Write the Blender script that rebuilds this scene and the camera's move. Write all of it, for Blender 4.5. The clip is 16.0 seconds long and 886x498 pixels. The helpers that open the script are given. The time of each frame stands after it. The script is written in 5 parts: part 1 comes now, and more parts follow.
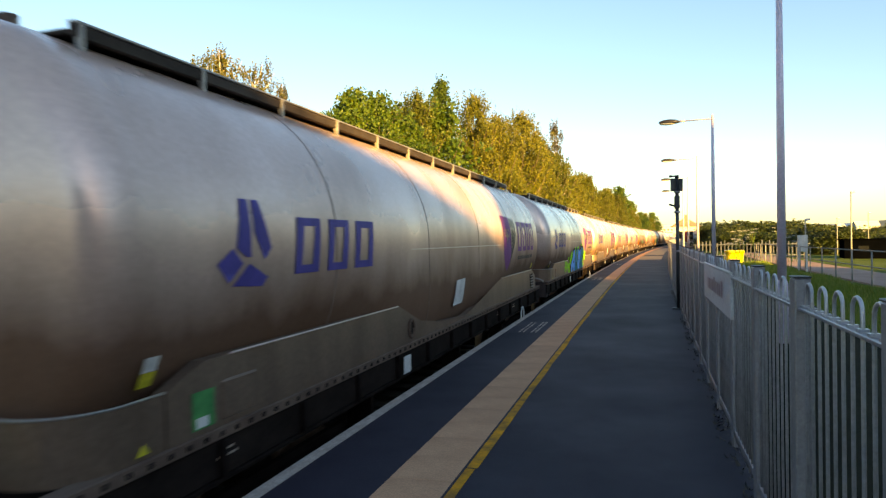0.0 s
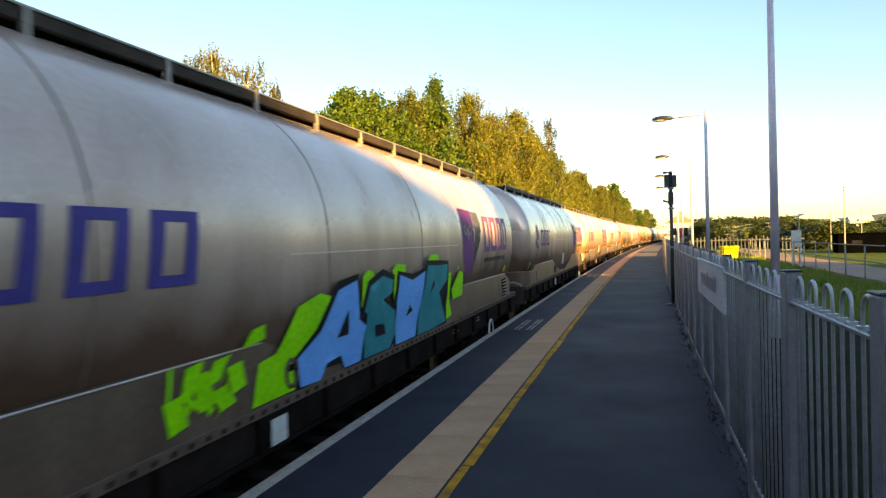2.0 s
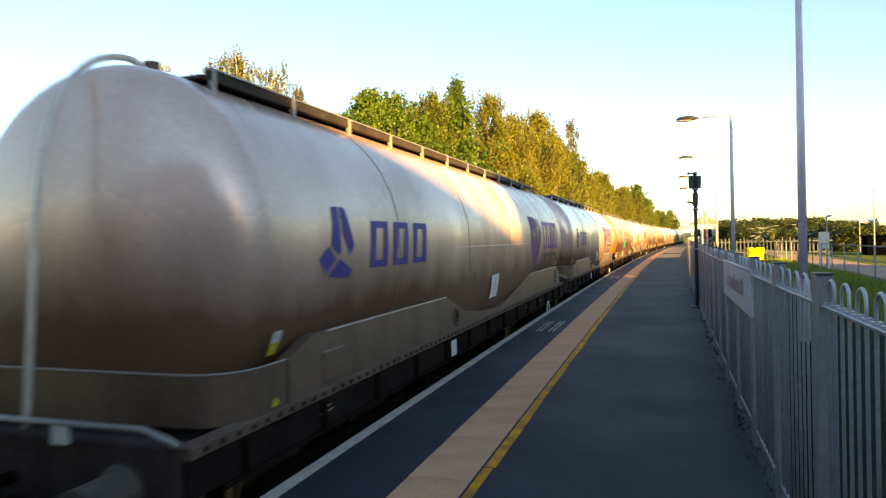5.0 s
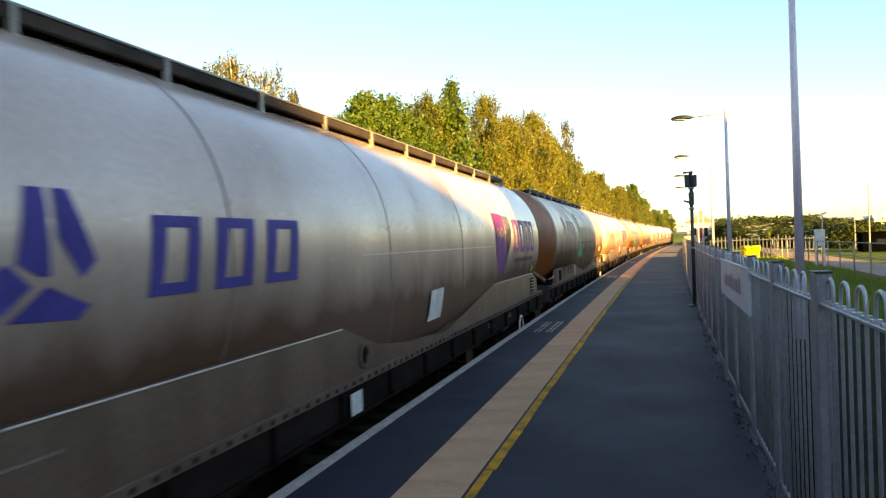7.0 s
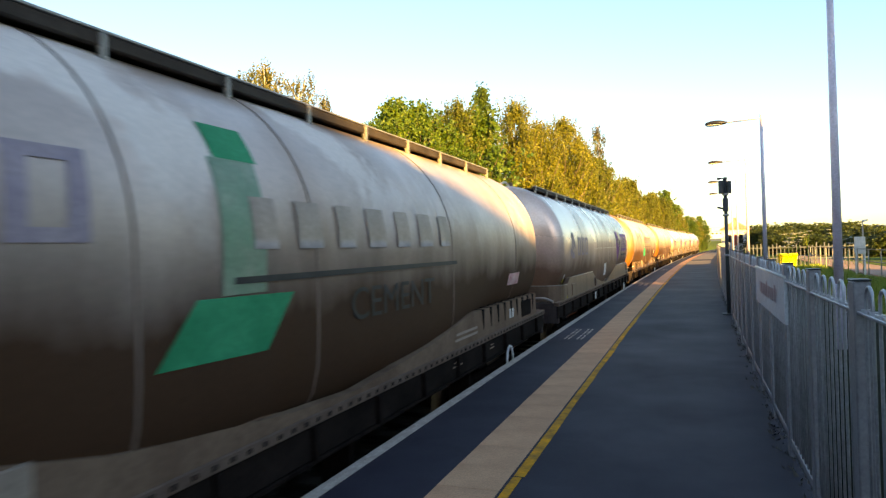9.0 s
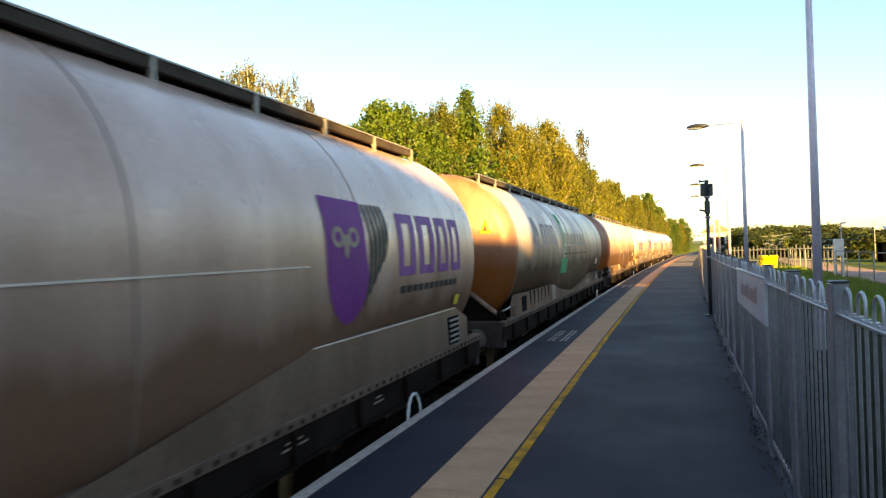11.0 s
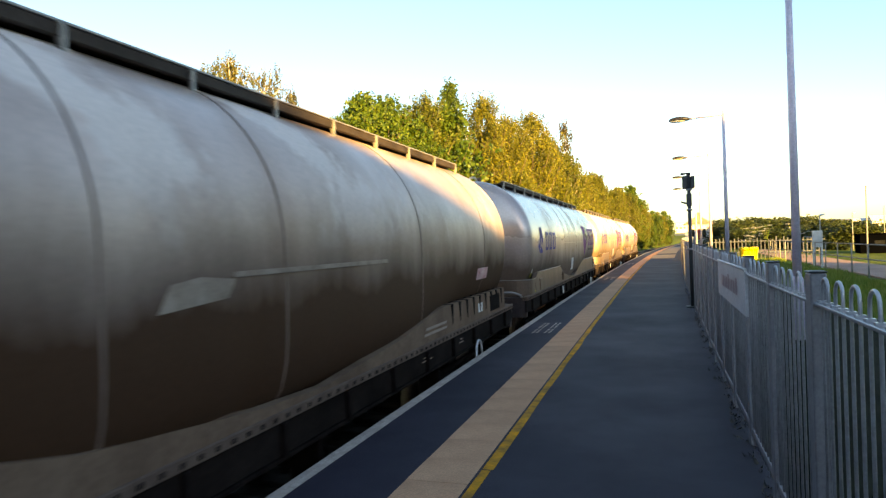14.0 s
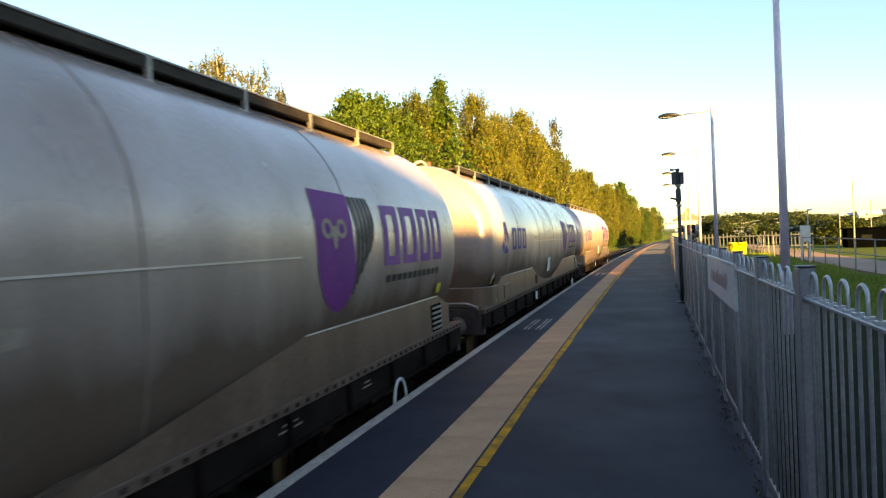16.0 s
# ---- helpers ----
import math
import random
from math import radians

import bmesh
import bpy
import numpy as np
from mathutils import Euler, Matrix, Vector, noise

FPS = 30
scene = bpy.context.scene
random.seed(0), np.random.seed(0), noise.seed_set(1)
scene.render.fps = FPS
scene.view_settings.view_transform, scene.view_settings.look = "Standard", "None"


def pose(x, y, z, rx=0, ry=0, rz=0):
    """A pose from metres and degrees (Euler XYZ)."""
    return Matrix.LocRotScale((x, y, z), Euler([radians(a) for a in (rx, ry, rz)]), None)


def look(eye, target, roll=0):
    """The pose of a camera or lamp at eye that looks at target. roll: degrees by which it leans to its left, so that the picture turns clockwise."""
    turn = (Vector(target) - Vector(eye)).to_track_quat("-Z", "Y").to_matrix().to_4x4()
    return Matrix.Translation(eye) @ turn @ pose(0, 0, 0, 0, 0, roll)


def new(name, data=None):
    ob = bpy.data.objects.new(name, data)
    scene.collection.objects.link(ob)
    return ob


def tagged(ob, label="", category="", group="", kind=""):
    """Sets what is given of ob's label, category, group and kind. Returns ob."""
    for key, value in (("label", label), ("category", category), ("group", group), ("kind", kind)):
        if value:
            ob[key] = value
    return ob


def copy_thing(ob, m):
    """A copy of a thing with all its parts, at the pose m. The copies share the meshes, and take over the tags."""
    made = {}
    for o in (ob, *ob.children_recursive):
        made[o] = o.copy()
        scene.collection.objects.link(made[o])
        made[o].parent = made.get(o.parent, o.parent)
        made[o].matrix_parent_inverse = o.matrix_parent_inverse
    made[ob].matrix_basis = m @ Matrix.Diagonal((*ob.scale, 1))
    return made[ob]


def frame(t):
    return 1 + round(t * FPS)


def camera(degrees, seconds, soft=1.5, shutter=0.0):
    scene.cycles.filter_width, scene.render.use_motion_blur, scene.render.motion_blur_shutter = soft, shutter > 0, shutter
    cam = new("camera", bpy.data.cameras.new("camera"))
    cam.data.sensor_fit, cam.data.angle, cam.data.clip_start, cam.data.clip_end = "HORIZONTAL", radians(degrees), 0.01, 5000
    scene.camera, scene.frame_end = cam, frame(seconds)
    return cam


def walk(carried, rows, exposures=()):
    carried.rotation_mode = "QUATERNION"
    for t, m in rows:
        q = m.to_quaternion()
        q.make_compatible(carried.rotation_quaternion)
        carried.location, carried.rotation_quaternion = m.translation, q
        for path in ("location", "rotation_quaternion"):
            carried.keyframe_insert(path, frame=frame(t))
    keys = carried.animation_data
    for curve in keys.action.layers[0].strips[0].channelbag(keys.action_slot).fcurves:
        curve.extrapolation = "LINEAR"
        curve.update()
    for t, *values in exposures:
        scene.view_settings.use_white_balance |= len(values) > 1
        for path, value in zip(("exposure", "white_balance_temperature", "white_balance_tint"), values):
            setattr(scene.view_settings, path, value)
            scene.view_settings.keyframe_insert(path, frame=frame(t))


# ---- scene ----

# ================= camera and its walk =================
cam = camera(68.0, 16.0, soft=1.3, shutter=0.2)
EYE_ROWS = [  # seconds, x, y, z, pitch, roll, yaw
    (0.0, 0.002, -0.000, 1.504, -0.64, 0.98, 16.76),
    (0.5, 0.010, 0.003, 1.500, -0.76, 1.06, 17.03),
    (1.0, 0.016, 0.004, 1.500, -0.76, 1.27, 16.78),
    (1.5, 0.021, -0.001, 1.500, -0.78, 1.55, 16.49),
    (2.0, 0.016, 0.002, 1.499, -0.76, 1.56, 16.36),
    (2.5, 0.009, 0.006, 1.501, -0.74, 1.75, 16.64),
    (3.0, -0.003, 0.002, 1.501, -0.74, 1.90, 17.57),
    (3.5, -0.008, 0.001, 1.501, -0.79, 1.86, 18.79),
    (4.0, -0.009, 0.003, 1.500, -0.78, 1.58, 19.91),
    (4.5, -0.002, 0.002, 1.502, -0.77, 1.40, 19.54),
    (5.0, 0.001, 0.001, 1.502, -0.65, 1.40, 18.18),
    (7.5, -0.011, 0.004, 1.506, -0.47, 2.25, 18.06),
    (8.0, -0.013, 0.001, 1.503, -0.35, 2.10, 19.09),
    (8.5, -0.005, -0.003, 1.504, -0.09, 2.01, 20.09),
    (9.0, -0.002, -0.002, 1.503, 0.11, 1.81, 20.47),
    (9.5, 0.004, -0.003, 1.505, 0.30, 1.66, 20.05),
    (12.0, -0.005, 0.002, 1.500, 0.11, 1.87, 18.89),
    (12.5, -0.006, 0.001, 1.498, -0.09, 1.79, 18.88),
    (13.0, -0.006, 0.002, 1.501, -0.23, 1.99, 18.76),
    (13.5, -0.004, 0.001, 1.499, -0.33, 1.90, 18.33),
    (14.0, 0.002, 0.001, 1.499, -0.39, 2.05, 17.75),
    (14.5, 0.005, -0.000, 1.500, -0.48, 2.25, 17.34),
    (15.0, 0.007, -0.000, 1.501, -0.58, 2.51, 17.02),
    (15.5, 0.006, 0.001, 1.500, -0.64, 2.40, 16.89),
    (16.0, 0.000, -0.000, 1.500, -0.66, 2.45, 16.94),
]
walk(cam, [(t, pose(x, y, z, 90 + p, r, w)) for t, x, y, z, p, r, w in EYE_ROWS], [(0.0, 2.12, 7800, 13), (1.5, 2.23, 7800, 13), (5.0, 2.38, 7800, 13), (9.0, 2.48, 7800, 13), (13.5, 2.5, 7800, 13), (15.5, 2.38, 7800, 13), (16.0, 2.38, 7800, 13)])

# ================= world, sun, exposure =================
SUN_BEARING, SUN_HEIGHT = 140.0, 9.0      # degrees clockwise from the line of the track, and above the horizon
world = bpy.data.worlds.new("evening_sky")
scene.world = world
world.use_nodes = True
wn = world.node_tree.nodes
sky = wn.new("ShaderNodeTexSky")
sky.sky_type = "NISHITA"
sky.sun_disc = False
sky.sun_elevation = radians(SUN_HEIGHT)
sky.sun_rotation = radians(SUN_BEARING)
sky.air_density, sky.dust_density, sky.ozone_density = 1.05, 0.28, 2.6
wn["Background"].inputs["Strength"].default_value = 0.088
world.node_tree.links.new(sky.outputs[0], wn["Background"].inputs["Color"])
sun = new("sun", bpy.data.lights.new("sun", "SUN"))
sun.data.energy, sun.data.angle, sun.data.color = 5.0, radians(0.5), (1.0, 0.66, 0.18)
b, e = radians(SUN_BEARING), radians(SUN_HEIGHT)
sun.matrix_world = look((0, 0, 0), (-math.sin(b) * math.cos(e), -math.cos(b) * math.cos(e), -math.sin(e)))

# ================= materials =================
def ramp(nt, fac, stops):
    r = nt.nodes.new("ShaderNodeValToRGB")
    el = r.color_ramp.elements
    while len(el) < len(stops):
        el.new(0.5)
    for q, (p, c) in zip(el, stops):
        q.position, q.color = p, (*c, 1) if len(c) == 3 else c
    nt.links.new(fac, r.inputs[0])
    return r.outputs[0]


def noise_tex(nt, scale, detail=4.0, rough=0.55, stretch=(1, 1, 1), coord="Object"):
    tc = nt.nodes.new("ShaderNodeTexCoord")
    mp = nt.nodes.new("ShaderNodeMapping")
    mp.inputs["Scale"].default_value = stretch
    nt.links.new(tc.outputs[coord], mp.inputs[0])
    n = nt.nodes.new("ShaderNodeTexNoise")
    n.inputs["Scale"].default_value, n.inputs["Detail"].default_value, n.inputs["Roughness"].default_value = scale, detail, rough
    nt.links.new(mp.outputs[0], n.inputs["Vector"])
    return n.outputs["Fac"]


def mix_col(nt, fac, a, b, mode="MIX"):
    m = nt.nodes.new("ShaderNodeMix")
    m.data_type, m.blend_type = "RGBA", mode
    for sock, v in ((m.inputs["Factor"], fac), (m.inputs["A"], a), (m.inputs["B"], b)):
        if isinstance(v, (int, float)):
            sock.default_value = v
        elif isinstance(v, tuple):
            sock.default_value = (*v, 1)
        else:
            nt.links.new(v, sock)
    return m.outputs["Result"]


def mat(name, c1, c2, scale=6.0, rough=0.7, metal=0.0, bump=0.15, fine=60.0, stretch=(1, 1, 1), vary=0.0, rough2=None, coord="Object", dist=0.01, spec=0.35):
    """Two-tone noise colour, fine grain, bump; vary: change from piece to piece."""
    m = bpy.data.materials.new(name)
    m.use_nodes = True
    nt = m.node_tree
    p = nt.nodes["Principled BSDF"]
    big = noise_tex(nt, scale, 5, 0.6, stretch, coord)
    small = noise_tex(nt, fine, 3, 0.6, (1, 1, 1), coord)
    col = ramp(nt, big, [(0.3, c1), (0.7, c2)])
    grain = ramp(nt, small, [(0.2, (0.72, 0.72, 0.72)), (0.8, (1.15, 1.15, 1.15))])
    col = mix_col(nt, 1.0, col, grain, "MULTIPLY")
    if vary:
        oi = nt.nodes.new("ShaderNodeObjectInfo")
        v = ramp(nt, oi.outputs["Random"], [(0.0, (1 - vary,) * 3), (1.0, (1 + vary,) * 3)])
        col = mix_col(nt, 1.0, col, v, "MULTIPLY")
    nt.links.new(col, p.inputs["Base Color"])
    p.inputs["Metallic"].default_value = metal
    p.inputs["Specular IOR Level"].default_value = spec
    p.inputs["Roughness"].default_value = rough
    if rough2 is not None:
        rr = ramp(nt, big, [(0.3, (rough,) * 3), (0.7, (rough2,) * 3)])
        nt.links.new(rr, p.inputs["Roughness"])
    if bump:
        bp = nt.nodes.new("ShaderNodeBump")
        bp.inputs["Strength"].default_value, bp.inputs["Distance"].default_value = bump, dist
        nt.links.new(small, bp.inputs["Height"])
        nt.links.new(bp.outputs[0], p.inputs["Normal"])
    return m


def tank_steel(name, base1, base2, dirt, amount, rust=None, chalk=None, rough=0.42, grime_shade=0.92, reach=0.0, low_tone=0.48, metal=0.48):
    """Dull stainless tank skin: run-down streaks of cement dust and brake dirt with shapes of their own; lower half
    darkened in colour.
    """
    m = bpy.data.materials.new(name)
    m.use_nodes = True
    nt = m.node_tree
    p = nt.nodes["Principled BSDF"]
    big = noise_tex(nt, 0.9, 5, 0.6)
    streak = noise_tex(nt, 1.1, 4, 0.5, (1.0, 1.0, 0.3))
    fine = noise_tex(nt, 26, 4, 0.6)
    col = ramp(nt, big, [(0.3, base1), (0.7, base2)])
    d = ramp(nt, streak, [(0.55 - amount * 0.4, (0, 0, 0)), (0.95 - amount * 0.2, (0.7, 0.7, 0.7))])
    col = mix_col(nt, d, col, dirt)
    rgh = mix_col(nt, d, (rough,) * 3, (0.5,) * 3)
    met = mix_col(nt, d, (metal,) * 3, (0.2,) * 3)
    # lower flank: brake dirt plus the dark ground's reflection painted in, with a ragged upper edge
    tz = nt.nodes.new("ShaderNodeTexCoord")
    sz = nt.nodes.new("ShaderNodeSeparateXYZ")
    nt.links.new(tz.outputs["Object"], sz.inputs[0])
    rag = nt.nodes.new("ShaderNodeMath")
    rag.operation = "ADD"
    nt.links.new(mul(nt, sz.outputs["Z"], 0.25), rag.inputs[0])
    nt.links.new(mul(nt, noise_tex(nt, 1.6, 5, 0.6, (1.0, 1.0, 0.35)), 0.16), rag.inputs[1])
    film = ramp(nt, rag.outputs[0], [(0.50 + reach, (grime_shade,) * 3), (0.72 + reach, (0, 0, 0))])
    col = mix_col(nt, film, col, tuple(low_tone * q for q in dirt))
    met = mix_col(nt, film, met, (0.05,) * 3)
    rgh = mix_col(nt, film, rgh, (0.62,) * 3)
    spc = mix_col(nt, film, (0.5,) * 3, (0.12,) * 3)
    nt.links.new(spc, p.inputs["Specular IOR Level"])
    if chalk:  # spilt cement, dried pale, lying on the upper flanks
        tc = nt.nodes.new("ShaderNodeTexCoord")
        sp = nt.nodes.new("ShaderNodeSeparateXYZ")
        nt.links.new(tc.outputs["Object"], sp.inputs[0])
        up = ramp(nt, mul(nt, sp.outputs["Z"], 0.25), [(0.60, (0, 0, 0)), (0.74, (1, 1, 1))])
        blot = ramp(nt, noise_tex(nt, 1.1, 5, 0.6, (1, 0.8, 0.6)), [(0.50, (0, 0, 0)), (0.58, (0.85, 0.85, 0.85))])
        k = mix_col(nt, 1.0, up, blot, "MULTIPLY")
        col = mix_col(nt, k, col, chalk)
        met = mix_col(nt, k, met, (0.0, 0.0, 0.0))
        rgh = mix_col(nt, k, rgh, (0.8,) * 3)
    if rust:  # rust-brown film over one end of the tank
        tc = nt.nodes.new("ShaderNodeTexCoord")
        sp = nt.nodes.new("ShaderNodeSeparateXYZ")
        nt.links.new(tc.outputs["Object"], sp.inputs[0])
        ad = nt.nodes.new("ShaderNodeMath")
        ad.operation = "ADD"
        nt.links.new(mul(nt, sp.outputs["Y"], 0.4), ad.inputs[0])
        nt.links.new(mul(nt, big, 0.25), ad.inputs[1])
        k = ramp(nt, ad.outputs[0], [(0.49, (1, 1, 1)), (0.56, (0, 0, 0))])
        k2 = ramp(nt, streak, [(0.25, (0.5,) * 3), (0.6, (1, 1, 1))])
        k = mix_col(nt, 1.0, k, k2, "MULTIPLY")
        col = mix_col(nt, k, col, rust)
        met = mix_col(nt, k, met, (0.15,) * 3)
        rgh = mix_col(nt, k, rgh, (0.55,) * 3)
    g = ramp(nt, fine, [(0.2, (0.85,) * 3), (0.8, (1.1,) * 3)])
    col = mix_col(nt, 1.0, col, g, "MULTIPLY")
    nt.links.new(col, p.inputs["Base Color"])
    nt.links.new(rgh, p.inputs["Roughness"])
    nt.links.new(met, p.inputs["Metallic"])
    bp = nt.nodes.new("ShaderNodeBump")
    bp.inputs["Strength"].default_value, bp.inputs["Distance"].default_value = 0.25, 0.012
    nt.links.new(big, bp.inputs["Height"])
    nt.links.new(bp.outputs[0], p.inputs["Normal"])
    return m


def mul(nt, sock, k):
    q = nt.nodes.new("ShaderNodeMath")
    q.operation = "MULTIPLY"
    q.inputs[1].default_value = k
    nt.links.new(sock, q.inputs[0])
    return q.outputs[0]


def leaf_mat(name, c1, c2, c3):
    m = bpy.data.materials.new(name)
    m.use_nodes = True
    nt = m.node_tree
    p = nt.nodes["Principled BSDF"]
    geo = nt.nodes.new("ShaderNodeNewGeometry")
    col = ramp(nt, geo.outputs["Random Per Island"], [(0.0, c1), (0.55, c2), (1.0, c3)])
    oi = nt.nodes.new("ShaderNodeObjectInfo")
    v = ramp(nt, oi.outputs["Random"], [(0.0, (0.75, 0.82, 0.8)), (1.0, (1.25, 1.12, 1.0))])
    col = mix_col(nt, 1.0, col, v, "MULTIPLY")
    nt.links.new(col, p.inputs["Base Color"])
    p.inputs["Roughness"].default_value = 0.6
    tr = nt.nodes.new("ShaderNodeBsdfTranslucent")
    nt.links.new(col, tr.inputs["Color"])
    mx = nt.nodes.new("ShaderNodeMixShader")
    mx.inputs[0].default_value = 0.22
    nt.links.new(p.outputs[0], mx.inputs[1])
    nt.links.new(tr.outputs[0], mx.inputs[2])
    nt.links.new(mx.outputs[0], nt.nodes["Material Output"].inputs["Surface"])
    return m


M_ASPHALT = mat("asphalt", (0.0185, 0.0155, 0.028), (0.029, 0.025, 0.042), 0.7, 0.8, 0, 0.35, 140, dist=0.004, rough2=0.65, spec=0.25)
M_BUFF = mat("buff_paving", (0.51, 0.265, 0.15), (0.68, 0.375, 0.22), 1.6, 0.9, 0, 0.3, 90, vary=0.07, dist=0.004, spec=0.15)
M_WHITE_LINE = mat("white_line_paint", (0.36, 0.285, 0.245), (0.60, 0.495, 0.43), 5.0, 0.85, 0, 0.2, 70, dist=0.003, spec=0.1)
M_YELLOW_LINE = mat("worn_yellow_paint", (0.17, 0.10, 0.045), (0.95, 0.40, 0.010), 4.5, 0.8, 0, 0.2, 60, dist=0.003, spec=0.12)
M_COPING = mat("concrete_coping", (0.22, 0.21, 0.2), (0.34, 0.33, 0.31), 4.0, 0.85, 0, 0.3, 60)
M_CONCRETE = mat("concrete", (0.25, 0.24, 0.22), (0.36, 0.34, 0.31), 2.0, 0.85, 0, 0.3, 50)
M_GALV = mat("galvanised_steel", (0.29, 0.285, 0.31), (0.41, 0.40, 0.425), 7.0, 0.4, 0.5, 0.06, 60, vary=0.06)
# paler copy of the galvanised steel: light caught by round bars, put into colour
M_GALVBAR_LIT = mat("galvanised_bar_lit", (0.38, 0.38, 0.41), (0.55, 0.55, 0.585), 9.0, 0.36, 0.5, 0.05, 60, vary=0.12)
M_POST = mat("lamp_post_steel", (0.60, 0.545, 0.69), (0.70, 0.64, 0.79), 3.0, 0.5, 0.1, 0.05, 40)
M_DARKPOST = mat("dark_painted_steel", (0.035, 0.04, 0.045), (0.07, 0.075, 0.08), 5.0, 0.5, 0.2, 0.1, 60)
M_LAMPHEAD = mat("lamp_head_grey", (0.03, 0.028, 0.032), (0.06, 0.055, 0.06), 4.0, 0.45, 0.2, 0.05, 50)
M_LENS = mat("lamp_lens", (0.6, 0.6, 0.58), (0.75, 0.75, 0.72), 4.0, 0.25, 0.0, 0.0, 50)
M_SIGN = mat("sign_white", (0.55, 0.54, 0.56), (0.68, 0.67, 0.68), 2.0, 0.5, 0, 0.05, 30)
M_SIGNTEXT = mat("sign_maroon", (0.36, 0.27, 0.30), (0.47, 0.38, 0.40), 4.0, 0.5, 0, 0.05, 30)
M_DARKSTRIP = mat("dark_strip", (0.010, 0.010, 0.008), (0.030, 0.030, 0.018), 3.0, 0.95, 0, 0.6, 40, dist=0.03, spec=0.05)
M_GRASS = mat("grass_ground", (0.05, 0.09, 0.012), (0.14, 0.17, 0.03), 0.35, 0.95, 0, 0.5, 9.0, dist=0.1, spec=0.1)
M_BLADE = leaf_mat("grass_blades", (0.07, 0.145, 0.010), (0.15, 0.235, 0.020), (0.32, 0.30, 0.06))
M_DEADWEED = leaf_mat("dead_weeds", (0.012, 0.010, 0.008), (0.035, 0.028, 0.022), (0.13, 0.11, 0.09))
# ballast, sleepers, rail head: shade of the gap put into near-black colours
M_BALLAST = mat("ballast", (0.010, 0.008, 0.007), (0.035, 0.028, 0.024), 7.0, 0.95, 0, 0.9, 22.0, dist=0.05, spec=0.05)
M_SLEEPER = mat("sleeper_concrete_shaded", (0.02, 0.016, 0.014), (0.045, 0.037, 0.032), 3.0, 0.95, 0, 0.2, 40, spec=0.05)
M_RAIL = mat("rail_steel", (0.10, 0.06, 0.04), (0.2, 0.13, 0.09), 5.0, 0.5, 0.6, 0.1, 50)
M_RAILTOP = mat("rail_head", (0.10, 0.085, 0.075), (0.17, 0.15, 0.13), 3.0, 0.5, 0.7, 0.05, 40)
M_PATH = mat("pink_tarmac", (0.34, 0.215, 0.17), (0.46, 0.31, 0.25), 0.6, 0.9, 0, 0.2, 30, spec=0.15)
M_WHITEPAINT = mat("white_paint", (0.62, 0.6, 0.57), (0.8, 0.79, 0.76), 2.0, 0.6, 0, 0.05, 30)
M_GREYCLAD = mat("grey_cladding", (0.2, 0.22, 0.25), (0.3, 0.32, 0.35), 0.5, 0.6, 0.1, 0.05, 20)
M_DARKCLAD = mat("dark_cladding", (0.0012, 0.0014, 0.002), (0.0024, 0.0026, 0.0034), 0.8, 0.9, 0, 0.1, 20, spec=0.0)
M_BRICK = mat("brown_brick", (0.22, 0.11, 0.07), (0.33, 0.18, 0.12), 1.2, 0.9, 0, 0.3, 40)
M_ROOF = mat("roof_slate", (0.2, 0.14, 0.12), (0.33, 0.24, 0.2), 1.5, 0.8, 0, 0.2, 20)
M_REDPAINT = mat("red_paint", (0.35, 0.05, 0.04), (0.45, 0.08, 0.06), 3.0, 0.5, 0, 0.05, 30)
M_YELLOW = mat("yellow_plastic", (0.85, 0.60, 0.02), (0.92, 0.70, 0.04), 3.0, 0.45, 0, 0.05, 30)
M_GLASS = mat("dark_window", (0.01, 0.011, 0.012), (0.02, 0.021, 0.023), 2.0, 0.3, 0.0, 0.0, 30, spec=0.1)
M_PALING = mat("weathered_paling", (0.055, 0.06, 0.08), (0.11, 0.12, 0.15), 3.0, 0.9, 0, 0.2, 40, vary=0.25)
# low sunlight on the far platform, put into a paler, warmer colour
M_SUNLITPAVING = mat("sunlit_paving", (0.20, 0.155, 0.115), (0.33, 0.26, 0.19), 0.8, 0.85, 0, 0.3, 60, dist=0.004)
# distance haze is put into the hill's grey-blue base colour
M_HILL = mat("hazy_hillside", (0.10, 0.125, 0.115), (0.17, 0.19, 0.175), 0.012, 0.95, 0, 0.3, 0.12, dist=2.0)
M_BARK = mat("bark", (0.08, 0.06, 0.045), (0.18, 0.14, 0.10), 5.0, 0.9, 0, 0.6, 30, stretch=(1, 1, 0.3))
M_BIRCHBARK = mat("birch_bark", (0.22, 0.19, 0.16), (0.6, 0.56, 0.5), 4.0, 0.85, 0, 0.3, 30, stretch=(1, 1, 3))
M_LEAF = [leaf_mat("leaves_green", (0.020, 0.056, 0.003), (0.054, 0.10, 0.005), (0.10, 0.142, 0.008)),
          leaf_mat("leaves_olive", (0.044, 0.060, 0.003), (0.098, 0.109, 0.004), (0.162, 0.152, 0.007)),
          leaf_mat("leaves_birch", (0.055, 0.062, 0.009), (0.105, 0.10, 0.017), (0.175, 0.14, 0.034)),
          # hedge leaves carry the hedge's shade in their darker greens
          leaf_mat("leaves_hedge_shaded", (0.020, 0.040, 0.006), (0.034, 0.055, 0.008), (0.058, 0.07, 0.012)),
          leaf_mat("leaves_dark", (0.03, 0.035, 0.008), (0.055, 0.052, 0.012), (0.09, 0.07, 0.02)),
          leaf_mat("needles", (0.032, 0.066, 0.005), (0.062, 0.10, 0.008), (0.105, 0.135, 0.015))]
M_TANK = tank_steel("tank_steel", (0.76, 0.54, 0.455), (0.88, 0.64, 0.55), (0.26, 0.115, 0.055), 0.40, rough=0.2, low_tone=0.46, reach=0.05, metal=0.4)
